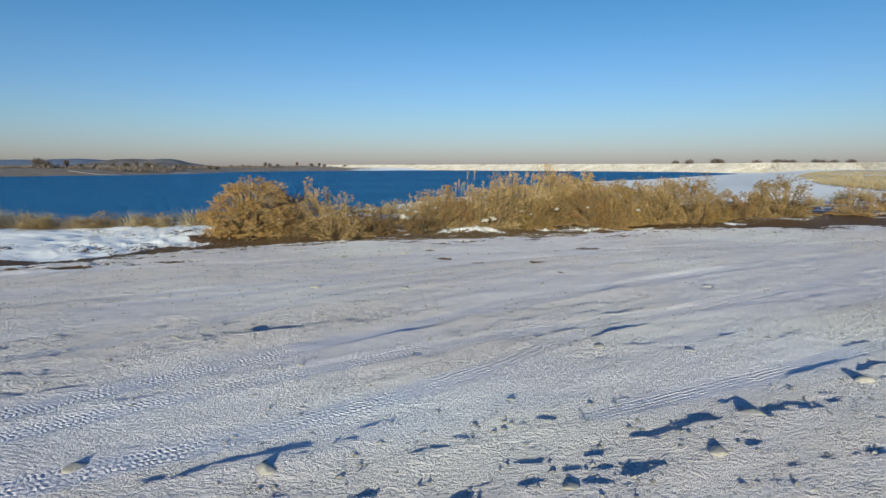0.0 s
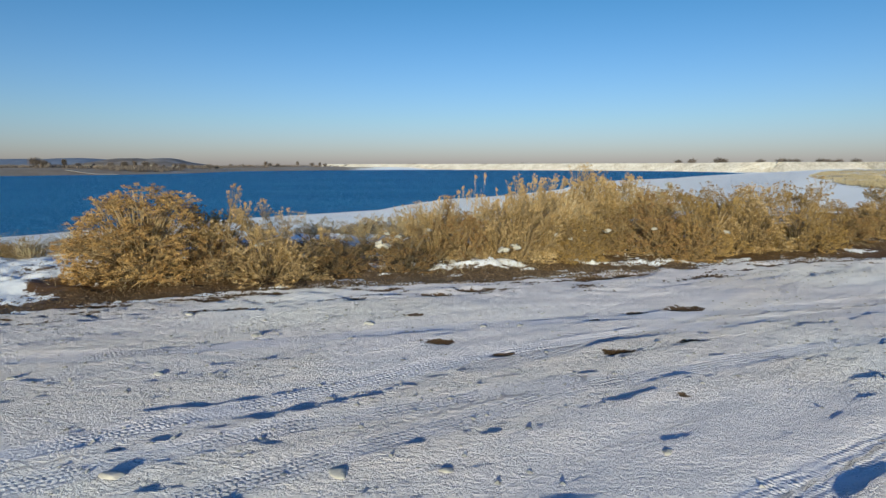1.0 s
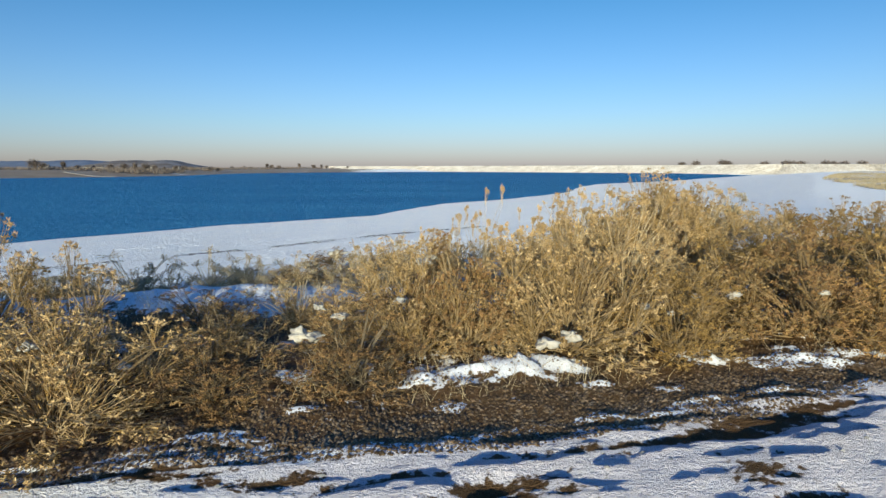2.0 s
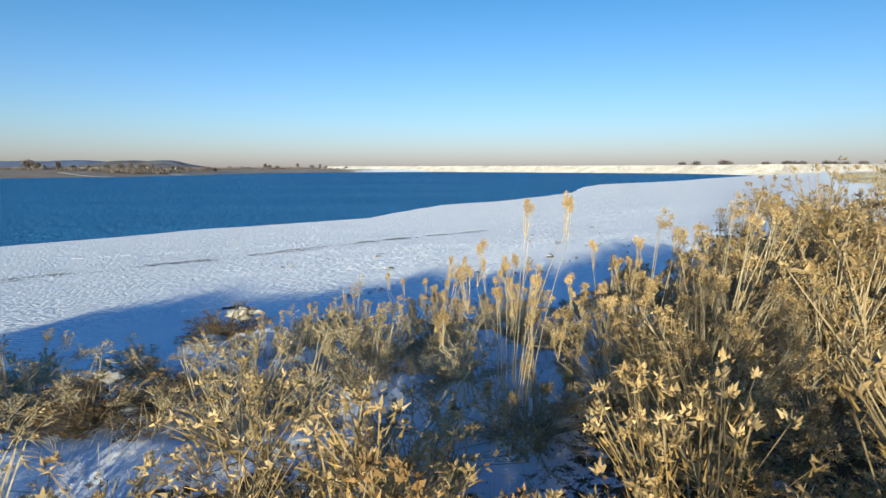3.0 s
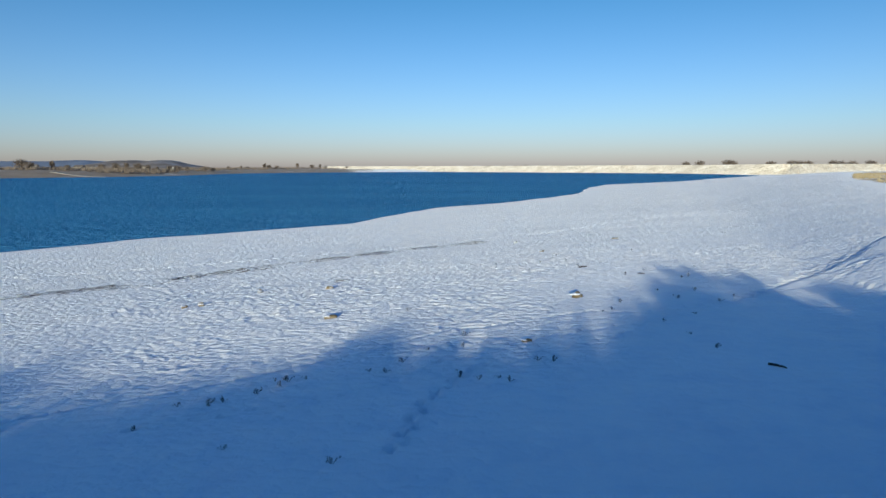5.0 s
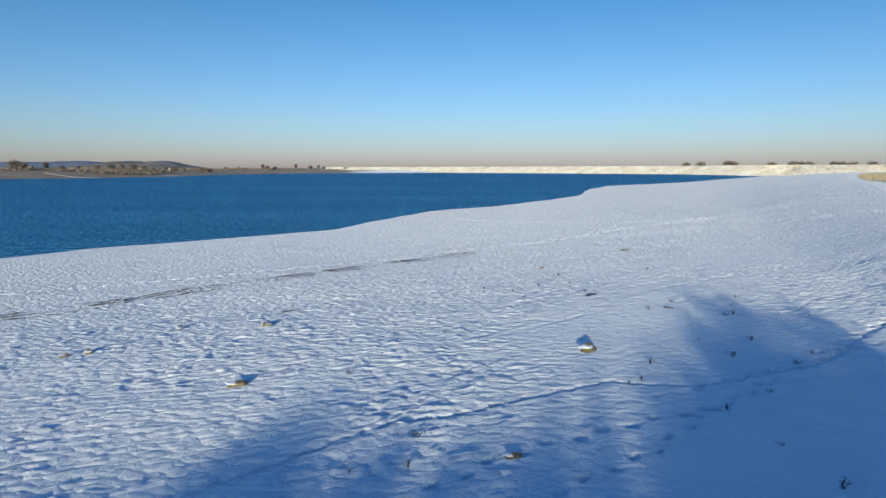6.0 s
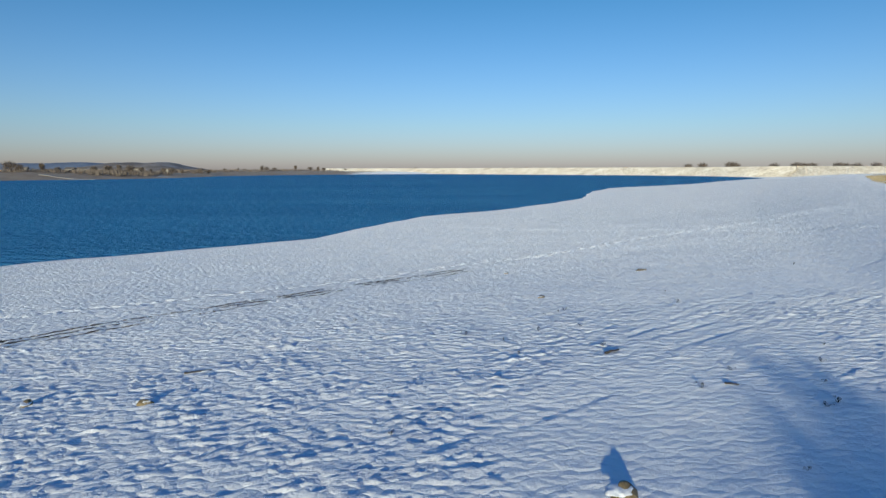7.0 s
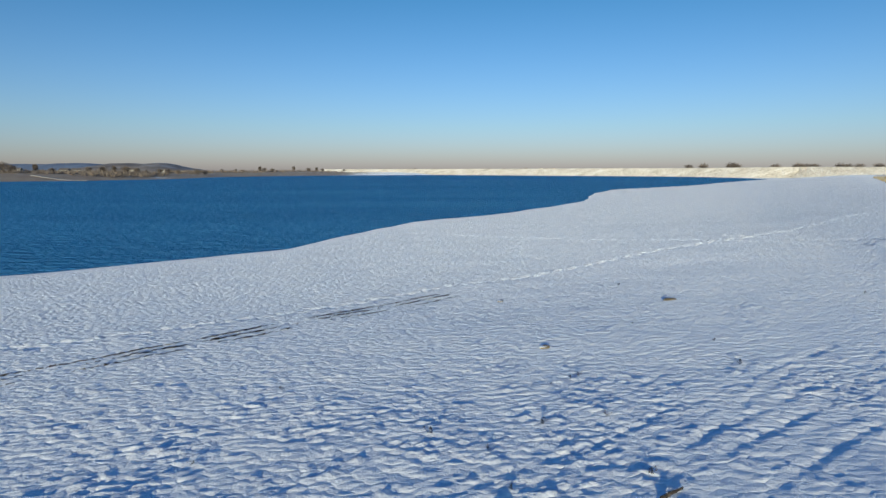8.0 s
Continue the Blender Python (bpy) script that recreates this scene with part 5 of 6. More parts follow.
# ---- things on the beach ----
def rough_rock(rx, ry, rz, seed, subdivisions=3, facet=0.35):
    bm = bmesh.new()
    bmesh.ops.create_icosphere(bm, subdivisions=subdivisions, radius=1)
    rng = random.Random(seed)
    cuts = [Vector((rng.uniform(-1, 1), rng.uniform(-1, 1), rng.uniform(-0.4, 1))).normalized() for _ in range(9)]
    for v in bm.verts:
        for c in cuts:
            over = v.co.dot(c) - (1 - facet * 0.9)
            if over > 0:
                v.co -= c * over * 0.9
        v.co *= 1 + 0.08 * noise.noise(v.co * 3 + Vector((seed, 0, 0)))
        v.co = Vector((v.co.x * rx, v.co.y * ry, v.co.z * rz))
    return bm


STONES = [(5.4, 46.0, 0.26, 0.19, 0.17, 0.8), (-3.45, 51.0, 0.2, 0.14, 0.12, 0.2), (-6.45, 51.6, 0.24, 0.14, 0.1, 1.9), (-2.25, 44.7, 0.22, 0.16, 0.13, 0.4), (-8.25, 48.4, 0.13, 0.1, 0.09, 1.1),
          (-7.75, 48.7, 0.18, 0.12, 0.12, 2.4), (3.08, 40.5, 0.16, 0.1, 0.07, 0.1), (13.0, 69.3, 0.35, 0.14, 0.1, 0.3), (6.8, 62.3, 0.22, 0.12, 0.08, 0.6), (6.3, 71.4, 0.16, 0.12, 0.1, 1.4)]
for k, (sx, sy, rx, ry, rz, turn) in enumerate(STONES):
    rock = new("stone")
    rock.matrix_basis = Matrix.Translation((sx, sy, ground_z(sx, sy) + rz * 0.05)) @ Euler((0, 0, turn)).to_matrix().to_4x4()
    part("rock", rough_rock(rx, ry, rz, 40 + k), MAT_STONE, rock, smooth=False)
    if k != 7:
        cap = snow_blob("snow_cap", rx * 0.75, ry * 0.8, rz * 0.25, 20 + k, rock)
        cap.location = (-rx * 0.25, ry * 0.2, rz * 0.5)
        cap["label"] = "cap of fresh snow"
    tagged(rock, "ochre sandstone half buried in snow" + (" under a snow cap" if k != 7 else ""), "stone", "stones on the beach")


def branch(points, r0, r1, seed, sides=8):
    """A gnarled length of wood along a few points."""
    p = np.array(points, float)
    t = np.linspace(0, len(p) - 1, 16)
    c = np.stack([np.interp(t, range(len(p)), p[:, i]) for i in range(3)], 1)
    c += np.random.default_rng(seed).normal(0, r0 * 0.18, c.shape)
    v, f = tubes(c[None], r0, r1, sides)
    bm = bmesh.new()
    verts = [bm.verts.new(q + np.random.default_rng(seed + 1).normal(0, r0 * 0.08, 3)) for q in v]
    for q in f:
        bm.faces.new([verts[i] for i in q])
    bm.faces.new(verts[:sides][::-1])
    bm.faces.new(verts[-sides:])
    bmesh.ops.recalc_face_normals(bm, faces=bm.faces)
    return bm


def wooden(name, label, category, x, y, points, r0, r1, seed, lift=0.0):
    ob = part(name, branch(points, r0, r1, seed), MAT_WOOD, None, smooth=False)
    ob.location = (x, y, ground_z(x, y) + lift)
    return tagged(ob, label, category)


wooden("driftwood_log", "short weathered driftwood log lying on snow", "log", -6.6, 36.4, [(-0.34, -0.1, 0.01), (-0.1, -0.02, 0.03), (0.16, 0.04, 0.05), (0.36, 0.1, 0.04)], 0.05, 0.03, 3)
wooden("driftwood_stick", "dark broken driftwood stick on snow", "stick", 7.45, 38.0, [(-0.1, 0.12, 0.01), (0, 0.0, 0.03), (0.11, -0.13, 0.02)], 0.03, 0.015, 4)
wooden("driftwood_stick", "dark broken driftwood stick on snow", "stick", 7.15, 53.1, [(-0.2, -0.14, 0.02), (0, 0.0, 0.05), (0.22, 0.18, 0.02)], 0.035, 0.015, 14)
wooden("driftwood_stick", "thin dark driftwood stick on snow", "stick", 8.75, 50.2, [(-0.1, 0.06, 0.01), (0, 0.0, 0.03), (0.13, -0.05, 0.02)], 0.022, 0.012, 15)
wooden("driftwood_stick", "thin dark driftwood stick on snow", "stick", -3.4, 53.6, [(-0.3, -0.1, 0.01), (0, 0.0, 0.03), (0.32, 0.14, 0.02)], 0.025, 0.015, 16)
stump = new("stump")
stump.location = (0.6, 28.95, ground_z(0.6, 28.95) - 0.04)
part("trunk", branch([(0.06, 0, 0), (0.05, 0, 0.2), (-0.03, 0.01, 0.36), (-0.05, 0.01, 0.56)], 0.05, 0.028, 5), MAT_WOOD, stump, smooth=False)
part("splinter", branch([(-0.02, 0.01, 0.4), (-0.03, 0.01, 0.6), (-0.055, 0.0, 0.72)], 0.022, 0.004, 6, 6), MAT_WOOD, stump, smooth=False)
tagged(stump, "thin broken dead stump standing in snow", "stump")


def concrete_block():
    root = new("concrete_block")
    bm = bmesh.new()
    outline = [(-0.46, 0.0), (-0.28, -0.24), (0.4, -0.24), (0.41, 0.09), (0.2, 0.07), (-0.3, 0.04)]
    front = [bm.verts.new((a, -0.16, b)) for a, b in outline]
    back = [bm.verts.new((a * 0.97, 0.18, b + 0.02)) for a, b in outline]
    bm.faces.new(front)
    bm.faces.new(back[::-1])
    for i in range(len(outline)):
        j = (i + 1) % len(outline)
        bm.faces.new((front[j], front[i], back[i], back[j]))
    bmesh.ops.recalc_face_normals(bm, faces=bm.faces)
    bmesh.ops.bevel(bm, geom=bm.edges[:], offset=0.014, segments=2, affect="EDGES")
    part("slab", bm, MAT_CONCRETE, root, smooth=False)
    cap = snow_blob("snow_cap", 0.4, 0.17, 0.06, 91, root)
    cap.location = (0.0, 0.02, 0.06)
    cap["label"] = "thin snow on top"
    x, y = -0.85, 29.75
    root.matrix_basis = Matrix.Translation((x, y, ground_z(x, y) + 0.19)) @ Euler((radians(8), 0, radians(3))).to_matrix().to_4x4() @ Matrix.Diagonal((1, 1, 0.72, 1))
    tagged(root, "broken slab of grey concrete lying in shaded snow", "concrete block")


concrete_block()


def plank():
    root = new("plank")
    bm = bmesh.new()
    bmesh.ops.create_cube(bm, size=1, matrix=Matrix.Diagonal((0.62, 0.2, 0.07, 1)))
    bmesh.ops.subdivide_edges(bm, edges=bm.edges[:], cuts=3)
    for v in bm.verts:
        v.co += Vector((0, 0, 1)) * 0.015 * noise.noise(v.co * 5) + Vector((0, 1, 0)) * 0.012 * noise.noise(v.co * 7)
    part("board", bm, MAT_WOOD, root, smooth=False)
    cap = snow_blob("snow_cap", 0.26, 0.09, 0.04, 17, root)
    cap.location = (0, 0, 0.035)
    root.matrix_basis = Matrix.Translation((11.5, 38.0, ground_z(11.5, 38.0) + 0.06)) @ Euler((0, 0.05, 0.15)).to_matrix().to_4x4()
    tagged(root, "short weathered plank with snow on it", "plank")


plank()


def weed(seed, n, height):
    """A dead forb: a few dark stalks with short side shoots."""
    rng = np.random.default_rng(seed)
    phi = rng.uniform(0, 6.28, n)
    foot = np.stack([0.03 * np.cos(phi), 0.03 * np.sin(phi), np.full(n, -0.02)], 1)
    tip = foot + np.stack([rng.normal(0, 0.06, n), rng.normal(0, 0.06, n), height * rng.uniform(0.5, 1, n)], 1)
    mid = (foot + tip) / 2 + rng.normal(0, 0.015, (n, 3))
    v, f = tubes(np.stack([foot, mid, tip], 1), 0.006, 0.003)
    f = np.concatenate([f[:, [0, 1, 2]], f[:, [0, 2, 3]]])
    at = np.repeat(tip, 12, 0) + rng.normal(0, 0.018, (n * 12, 3)) - [0, 0, 0.03]
    v2, f2 = blades(at, np.array([0, 0, 0.6]), 0.035, 0.008, rng, 0.9)
    root = mesh_object("dead_weed", np.concatenate([v, v2]), np.concatenate([f, f2 + len(v)]), MAT_WEED)
    return tagged(root, "small dark dead weed poking through snow", "weed", "dead weeds on the beach")


NEAR_WEEDS = [
    (-2.2, 38.6), (-2.0, 38.6), (-1.9, 38.5), (-1.6, 38.6), (-2.0, 38.2), (-2.3, 37.8), (-3.0, 37.4), (-2.8, 37.4),
    (-3.0, 37.25), (-3.6, 37.3), (1.7, 41.4), (0.8, 40.3), (1.6, 40.4), (0.3, 39.4), (2.2, 37.9), (2.4, 37.7),
    (3.4, 38.8), (-0.35, 38.8), (0.01, 38.7), (1.48, 38.2), (1.84, 37.9), (3.1, 38.9), (6.8, 40.5), (6.7, 41.9),
    (6.9, 39.3), (7.8, 42.7), (-3.86, 36.3), (-2.7, 33.1), (-2.0, 35.2), (-4.9, 34.2), (-6.3, 33.4), (-4.0, 32.0), (-0.3, 34.6),
]
FAR_WEEDS = [
    (5.57, 43.5), (5.86, 43.6), (6.4, 44.7), (8.1, 46.5), (9.8, 48.8), (9.2, 46.2), (9.9, 45.0), (9.2, 44.3), (8.2, 45.0),
    (6.92, 59.2), (7.18, 59.4), (6.37, 58.8), (4.66, 55.1), (5.81, 56.3), (-0.65, 55.2), (7.11, 56.5), (11.24, 59.7),
    (11.66, 62.1), (-0.15, 59.4), (3.59, 56.0), (4.9, 53.6), (7.1, 53.8), (10.6, 50.2), (11.4, 51.6), (10.1, 49.0),
    (12.3, 53.0), (9.2, 51.2), (8.1, 50.1), (2.08, 48.5), (0.07, 45.0), (12.3, 74.3), (3.4, 82.2), (20.2, 68.3), (10.2, 65.1),
]
first_weed = None
for k, (wx, wy) in enumerate(NEAR_WEEDS + FAR_WEEDS):
    size = 0.36 + 0.4 * ((k * 37) % 11) / 11
    at = Matrix.Translation((wx, wy, ground_z(wx, wy))) @ Euler((0, 0, k * 2.3)).to_matrix().to_4x4()
    if first_weed is None:
        first_weed = weed(4, 7, 0.19)
        first_weed.matrix_basis = at @ Matrix.Diagonal((size, size, size, 1))
    else:
        copy_thing(first_weed, at).scale = (size, size, size)


def build_debris():
    """The wrack line: bits of dark stalk and twig along the old water's edge."""
    rng = np.random.default_rng(31)
    pts = np.array(DRIFT, float)
    n = 1800
    t = rng.uniform(0, len(pts) - 1, n)
    on = wobble(t * 5, t * 0, 3) + rng.uniform(-0.4, 0.4, n) > -0.1
    t = t[on]
    m = len(t)
    row = rng.choice([0.0, 0.6, -0.7], m, p=[0.45, 0.4, 0.15])
    x = np.interp(t, range(len(pts)), pts[:, 0]) + rng.normal(0, 0.025, m) - row * 0.73
    y = np.interp(t, range(len(pts)), pts[:, 1]) + rng.normal(0, 0.025, m) + row * 0.68
    z = np.array([ground_z(a, b) for a, b in zip(x, y)])
    way = np.stack([0.8 + rng.normal(0, 0.3, m), 0.6 + rng.normal(0, 0.3, m), rng.normal(0, 0.1, m)], 1) * rng.uniform(0.08, 0.3, (m, 1))
    a = np.stack([x, y, z + 0.015], 1)
    v, f = tubes(np.stack([a, a + way / 2 + rng.normal(0, 0.01, (m, 3)), a + way], 1), 0.014, 0.007)
    ob = mesh_object("wrack_line", v, f, MAT_WEED)
    tagged(ob, "thin line of dark washed-up stalks on snow", "debris", kind="stuff")


build_debris()


def snow_clump(x, y, z, w, seed, mat=MAT_CLOD):
    """Snow caught in the branches: a ragged lump."""
    bm = bmesh.new()
    bmesh.ops.create_icosphere(bm, subdivisions=3, radius=1)
    for v in bm.verts:
        q = v.co + Vector((seed * 1.7, 0, 0))
        v.co *= 0.75 + 0.9 * noise.noise(q * 1.6) + 0.5 * noise.noise(q * 3.6)
        v.co = Vector((v.co.x * w, v.co.y * w * 0.6, v.co.z * w * 0.5))
    ob = part("snow_clump", bm, mat, None)
    ob.location = (x, y + 0.12, z)
    tagged(ob, "small clump of snow caught in shrub branches", "snow clump", "snow clumps in the shrubs")


CLUMPS = [(-1.07, 16.9, 0.6, 0.13), (-0.95, 16.95, 0.57, 0.1), (-0.73, 17.1, 0.74, 0.08), (-1.0, 17.35, 0.76, 0.07), (-0.2, 17.4, 0.82, 0.07), (0.0, 18.0, 1.12, 0.09), (0.1, 18.1, 1.15, 0.07), (2.3, 17.6, 0.72, 0.07), (2.6, 17.7, 0.62, 0.06),
          (2.9, 17.8, 0.78, 0.05), (3.4, 18.0, 0.75, 0.09), (1.2, 17.0, 0.5, 0.12), (1.45, 17.1, 0.55, 0.1), (-3.1, 16.2, 0.7, 0.08), (-2.4, 16.3, 0.5, 0.07), (4.3, 17.9, 0.8, 0.07), (5.9, 18.2, 0.7, 0.08), (-4.3, 16.0, 0.5, 0.06)]
for k, (cx, cy, cz, cw) in enumerate(CLUMPS):
    snow_clump(cx, cy, cz, cw, 300 + 7 * k)
for k, (cx, cy, up, cw) in enumerate([(-1.85, 23.1, 0.3, 0.3), (-2.7, 22.4, 0.26, 0.22), (-0.9, 23.3, 0.24, 0.22), (-3.3, 24.3, 0.3, 0.24), (0.8, 24.1, 0.28, 0.22), (3.6, 27.0, 0.36, 0.26), (5.2, 26.8, 0.38, 0.26), (2.1, 26.3, 0.3, 0.24),
                                      (-1.9, 20.6, 0.34, 0.2), (-2.0, 23.6, 0.32, 0.24), (3.0, 27.9, 0.34, 0.26), (1.2, 25.5, 0.26, 0.2)]):
    snow_clump(cx, cy, ground_z(cx, cy) + up * 0.8, cw * 0.5, 500 + 7 * k)


# ---- far trees and houses ----
def far_tree(seed, crown):
    """A bare winter tree 1 m high, to be scaled: trunk, limbs and a ragged crown of twigs."""
    rng = np.random.default_rng(seed)
    root = new("bare_tree")
    trunk = np.array([[(0, 0, -0.03), (0.01, 0, 0.15), (0.0, 0.01, 0.32), (0.02, 0, 0.5)]])
    n = 26
    phi, up = rng.uniform(0, 6.28, n), rng.uniform(0.15, 0.5, n)
    foot = np.stack([0 * phi, 0 * phi, up], 1)
    out = crown * rng.uniform(0.3, 1, n)
    tip = foot + np.stack([out * np.cos(phi), out * np.sin(phi), rng.uniform(0.15, 0.5, n)], 1)
    tip[:, 2] = np.minimum(tip[:, 2], 0.97)
    limbs = np.stack([foot, (foot + tip) / 2 + rng.normal(0, 0.03, (n, 3)), tip], 1)
    v, f = tubes(trunk, 0.035, 0.015, 5)
    mesh_object("trunk", v, f, MAT_TWIG, root)
    v, f = tubes(limbs, 0.012, 0.004)
    mesh_object("limb_cluster", v, f, MAT_TWIG, root)
    u = rng.uniform(0.35, 1.0, (n * 30, 1))
    own = np.repeat(np.arange(n), 30)
    at = foot[own] * (1 - u) + tip[own] * u + rng.normal(0, 0.035, (n * 30, 3))
    ball = rng.normal(0, 1, (700, 3))
    ball *= rng.uniform(0.3, 1, (700, 1)) ** 0.5 / np.linalg.norm(ball, axis=1, keepdims=True)
    ball *= 1 + 0.25 * np.sin(ball[:, :1] * 9 + ball[:, 1:2] * 7)
    at = np.concatenate([at, ball * [crown * 0.8, crown * 0.8, 0.33] + [0, 0, 0.6]])
    v, f = blades(at, np.array([0, 0, 0.5]), 0.12, 0.014, rng, 0.8)
    mesh_object("crown", v, f, MAT_TWIG, root)
    return tagged(root, "bare brown winter tree on the far shore", "tree", "bare trees beyond the water")


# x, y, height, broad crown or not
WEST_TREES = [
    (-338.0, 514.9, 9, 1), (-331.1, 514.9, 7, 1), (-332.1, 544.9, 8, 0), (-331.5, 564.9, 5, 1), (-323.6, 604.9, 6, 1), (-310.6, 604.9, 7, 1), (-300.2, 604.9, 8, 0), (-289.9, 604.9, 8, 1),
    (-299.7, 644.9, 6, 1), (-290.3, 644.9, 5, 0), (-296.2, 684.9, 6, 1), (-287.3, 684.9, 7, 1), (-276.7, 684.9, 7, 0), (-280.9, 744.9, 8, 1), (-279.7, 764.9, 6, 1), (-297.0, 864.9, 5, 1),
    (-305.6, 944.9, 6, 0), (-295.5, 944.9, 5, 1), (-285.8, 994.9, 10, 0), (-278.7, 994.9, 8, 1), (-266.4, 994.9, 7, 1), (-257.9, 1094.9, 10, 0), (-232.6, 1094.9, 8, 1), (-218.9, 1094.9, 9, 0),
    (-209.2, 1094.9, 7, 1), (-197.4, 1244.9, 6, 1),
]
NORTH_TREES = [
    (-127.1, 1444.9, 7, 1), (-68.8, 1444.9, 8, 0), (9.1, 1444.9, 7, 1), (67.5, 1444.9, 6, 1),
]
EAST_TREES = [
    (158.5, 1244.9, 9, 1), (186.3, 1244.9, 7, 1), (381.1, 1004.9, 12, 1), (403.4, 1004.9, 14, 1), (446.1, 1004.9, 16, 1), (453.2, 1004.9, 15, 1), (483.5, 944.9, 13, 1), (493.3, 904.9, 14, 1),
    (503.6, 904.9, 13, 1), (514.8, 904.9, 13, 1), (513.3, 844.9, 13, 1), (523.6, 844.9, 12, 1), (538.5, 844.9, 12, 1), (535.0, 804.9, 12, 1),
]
kinds = [None, None]
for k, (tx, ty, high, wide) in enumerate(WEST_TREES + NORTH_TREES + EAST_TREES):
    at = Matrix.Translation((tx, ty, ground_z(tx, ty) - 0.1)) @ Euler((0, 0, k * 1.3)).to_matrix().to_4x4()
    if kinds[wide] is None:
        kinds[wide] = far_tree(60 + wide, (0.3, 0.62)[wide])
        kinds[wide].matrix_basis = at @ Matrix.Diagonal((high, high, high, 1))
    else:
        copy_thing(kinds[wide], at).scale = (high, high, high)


def far_brush():
    """Low woody brush along the far shore."""
    rng = np.random.default_rng(8)
    side = np.concatenate([rng.uniform(-0.807, -0.381, 1500), rng.uniform(-0.381, -0.14, 420)])  # how far west for each metre north
    far = np.where(side < -0.455, rng.uniform(440, 700, len(side)), np.interp(side, [-0.455, -0.14], [640, 1200]) * rng.uniform(1.0, 1.3, len(side)))
    x, y = 3.9 + side * far, 44.9 + far
    z = np.array([ground_z(a, b) for a, b in zip(x, y)])
    keep = (z > WATER_Z + 1.2) & (wobble(x / 45, y / 45, 5) > -0.15)
    c = np.stack([x, y, z], 1)[keep]
    at = np.repeat(c, 14, 0) + rng.normal(0, 1, (len(c) * 14, 3)) * [1.6, 1.6, 0.5]
    v, f = blades(at, np.array([0, 0, 1.0]), 2.4, 0.35, rng, 0.5)
    ob = mesh_object("far_brush", v, f, MAT_TWIG)
    tagged(ob, "low brown brush along the far shore", "brush", kind="stuff")


far_brush()


def far_house(x, y, w, h, turn):
    root = new("house")
    bm = bmesh.new()
    bmesh.ops.create_cube(bm, size=1, matrix=Matrix.Translation((0, 0, h / 2)) @ Matrix.Diagonal((w, w * 0.6, h, 1)))
    part("wall", bm, MAT_WALL, root, smooth=False)
    bm = bmesh.new()
    a, b = w * 0.55, w * 0.36
    p = [bm.verts.new(q) for q in ((-a, -b, h), (a, -b, h), (a, b, h), (-a, b, h), (-a, 0, h * 1.6), (a, 0, h * 1.6))]
    for q in ((0, 1, 5, 4), (3, 4, 5, 2), (0, 4, 3), (1, 2, 5), (0, 3, 2, 1)):
        bm.faces.new([p[i] for i in q])
    part("roof", bm, MAT_ROOF, root, smooth=False)
    root.matrix_basis = Matrix.Translation((x, y, ground_z(x, y) - 0.2)) @ Euler((0, 0, turn)).to_matrix().to_4x4()
    tagged(root, "small pale house with a dark roof across the lake", "house", "houses across the lake")


for spec in ((-361.4, 564.9, 7, 3, 0.2), (-332.9, 584.9, 8, 3, -0.1), (-335.0, 604.9, 7, 3, 0.4), (-322.9, 684.9, 9, 3.5, 0.1), (-321.1, 744.9, 8, 3, 0)):
    far_house(*spec)


def boat_ramp():
    """A pale concrete ramp down to the water on the far shore."""
    x, y = -265.1, 469.9
    n = 12
    rows = []
    for k in range(n):
        s = k / (n - 1)
        cx, cy = x - 28 + 50 * s, y + 14 - 16 * s
        gz = max(ground_z(cx, cy), WATER_Z - 0.3) + 0.25
        rows += [(cx, cy - 2.5, gz), (cx, cy + 2.5, gz + 0.2), (cx, cy - 2.5, gz - 1.0), (cx, cy + 2.5, gz - 1.0)]
    faces = []
    for k in range(n - 1):
        i = 4 * k
        faces += [(i, i + 4, i + 5, i + 1), (i + 2, i + 6, i + 4, i), (i + 1, i + 5, i + 7, i + 3)]
    ob = mesh_object("boat_ramp", rows, faces, MAT_WALL)
    tagged(ob, "pale concrete boat ramp on the far shore", "ramp", kind="structure")


boat_ramp()


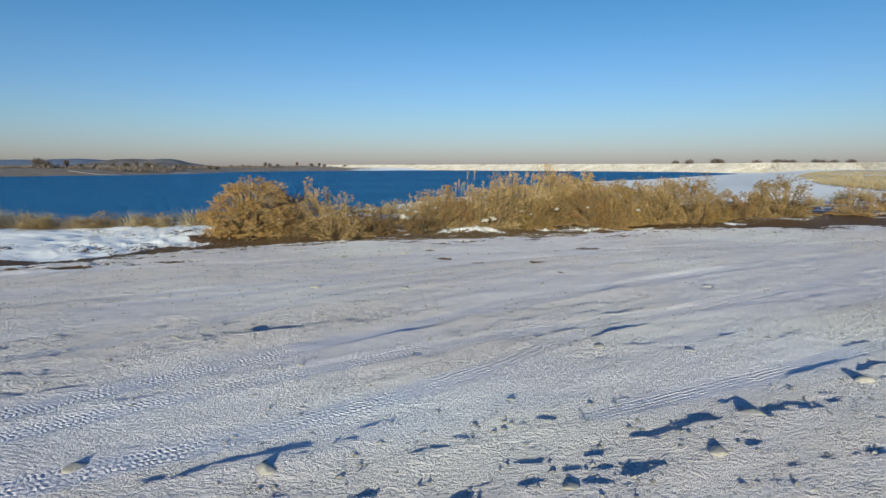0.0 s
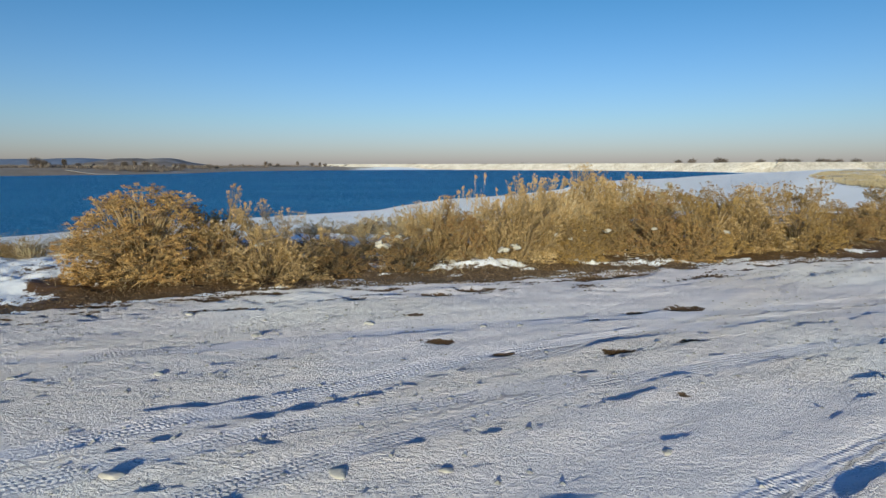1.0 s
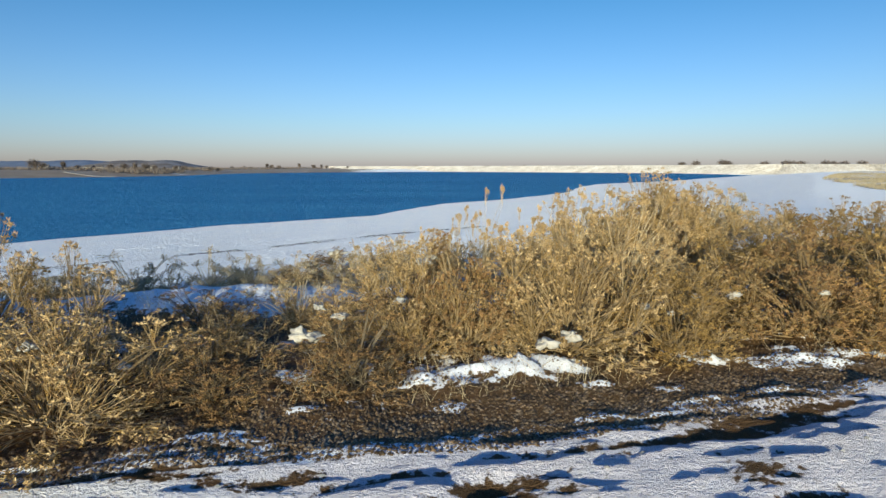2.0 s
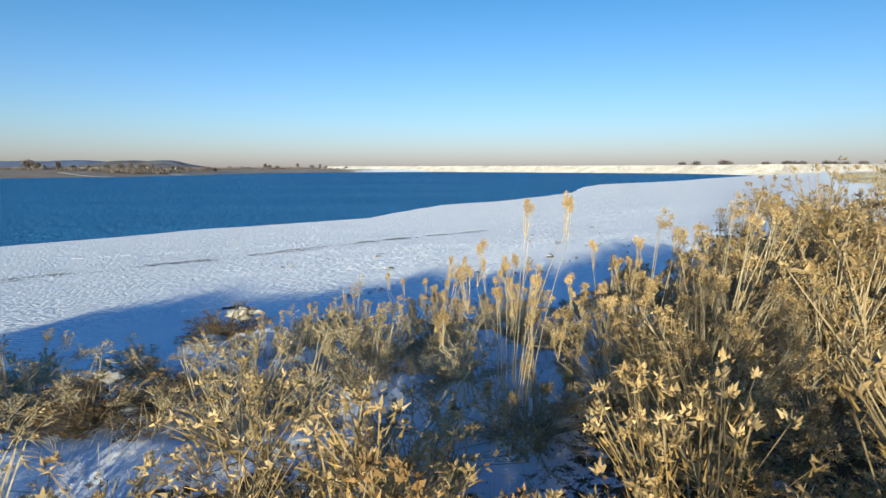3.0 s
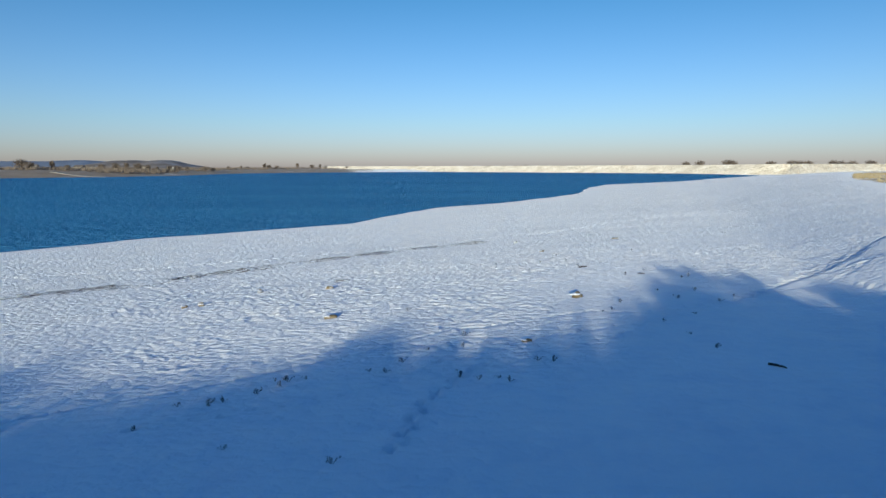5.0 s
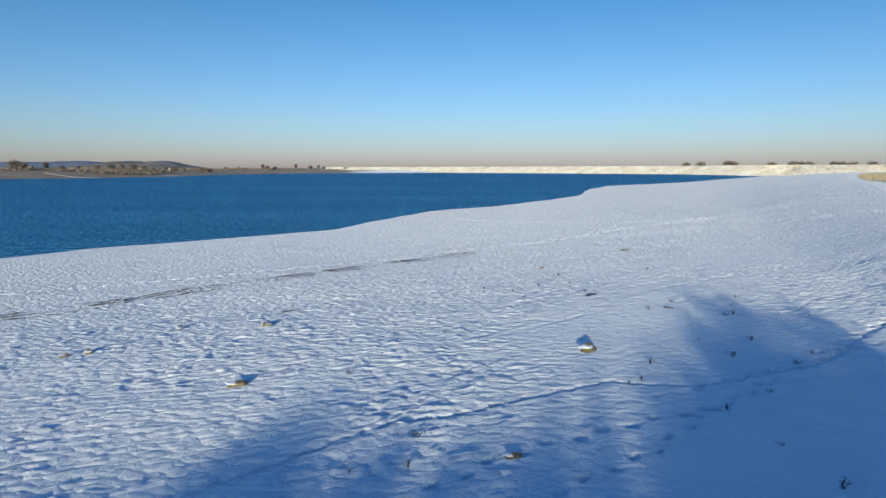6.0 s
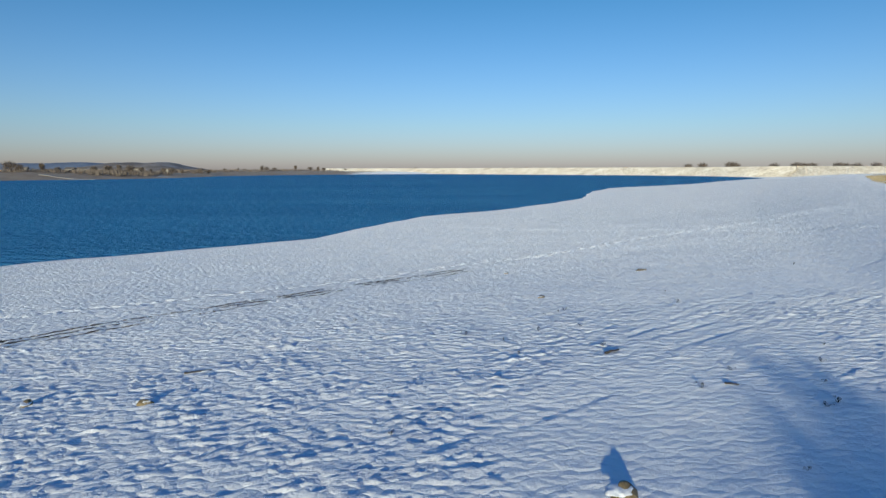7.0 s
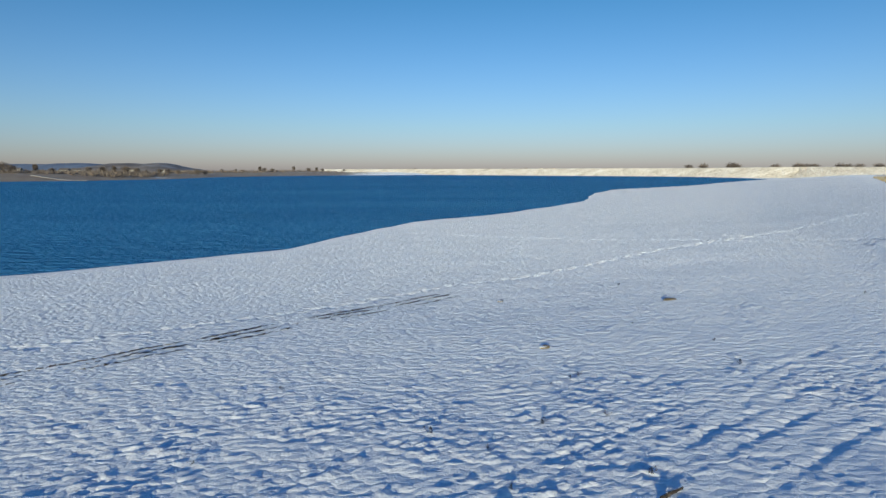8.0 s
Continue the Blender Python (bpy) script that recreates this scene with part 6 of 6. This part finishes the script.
# ---- broken snow on the road ----
for k, (lx, ly, h) in enumerate(LUMPS):
    clod = part("snow_clod", rough_rock(h * 0.95, h * 0.65, h * 0.34, 120 + k, 3, 0.35), MAT_CLOD, None, smooth=True)
    clod.matrix_basis = Matrix.Translation((lx, ly, ground_z(lx, ly))) @ Euler((0, 0, 0.9 * math.sin(k * 1.7))).to_matrix().to_4x4()
    tagged(clod, "broken clod of packed snow on the road", "snow clod", "snow clods on the road")


def build_crumbs():
    """Crumbs of broken snow scattered by tyres."""
    rng = np.random.default_rng(19)
    n = 20000
    x, y = rng.uniform(-9, 12, n), 2.4 + 14.5 * rng.uniform(0, 1, n) ** 1.3
    u, v = 0.83 * x + 0.56 * y, -0.56 * x + 0.83 * y
    keep = (y < np.interp(x, EDGE_X, EDGE_Y)) & (layers(u / 3.5, v / 1.0, 26, 2) + rng.uniform(-0.7, 0.7, n) > 0.1)
    x, y = x[keep], y[keep]
    m = len(x)
    z = np.array([ground_z(a, b) for a, b in zip(x, y)])
    unit = np.array([(1, 0, 0), (-1, 0, 0), (0, 1, 0), (0, -1, 0), (0, 0, 0.8), (0, 0, -0.6)], float)
    tri = np.array([(0, 2, 4), (2, 1, 4), (1, 3, 4), (3, 0, 4), (2, 0, 5), (1, 2, 5), (3, 1, 5), (0, 3, 5)])
    size = 0.005 + 0.017 * rng.uniform(0, 1, m) ** 4
    shape = unit[None] * size[:, None, None] * rng.uniform(0.6, 1.5, (m, 6, 3)) * [1.4, 1.2, 0.7]
    spin = rng.uniform(0, 6.28, m)
    c, s = np.cos(spin)[:, None], np.sin(spin)[:, None]
    w = np.stack([shape[..., 0] * c - shape[..., 1] * s, shape[..., 0] * s + shape[..., 1] * c, shape[..., 2]], 2) + np.stack([x, y, z + size * 0.2], 1)[:, None]
    f = (tri[None] + (np.arange(m) * 6)[:, None, None]).reshape(-1, 3)
    ob = mesh_object("snow_crumbs", w.reshape(-1, 3), f, MAT_CLOD)
    tagged(ob, "crumbs of broken snow scattered over the road", "snow", kind="stuff")


build_crumbs()
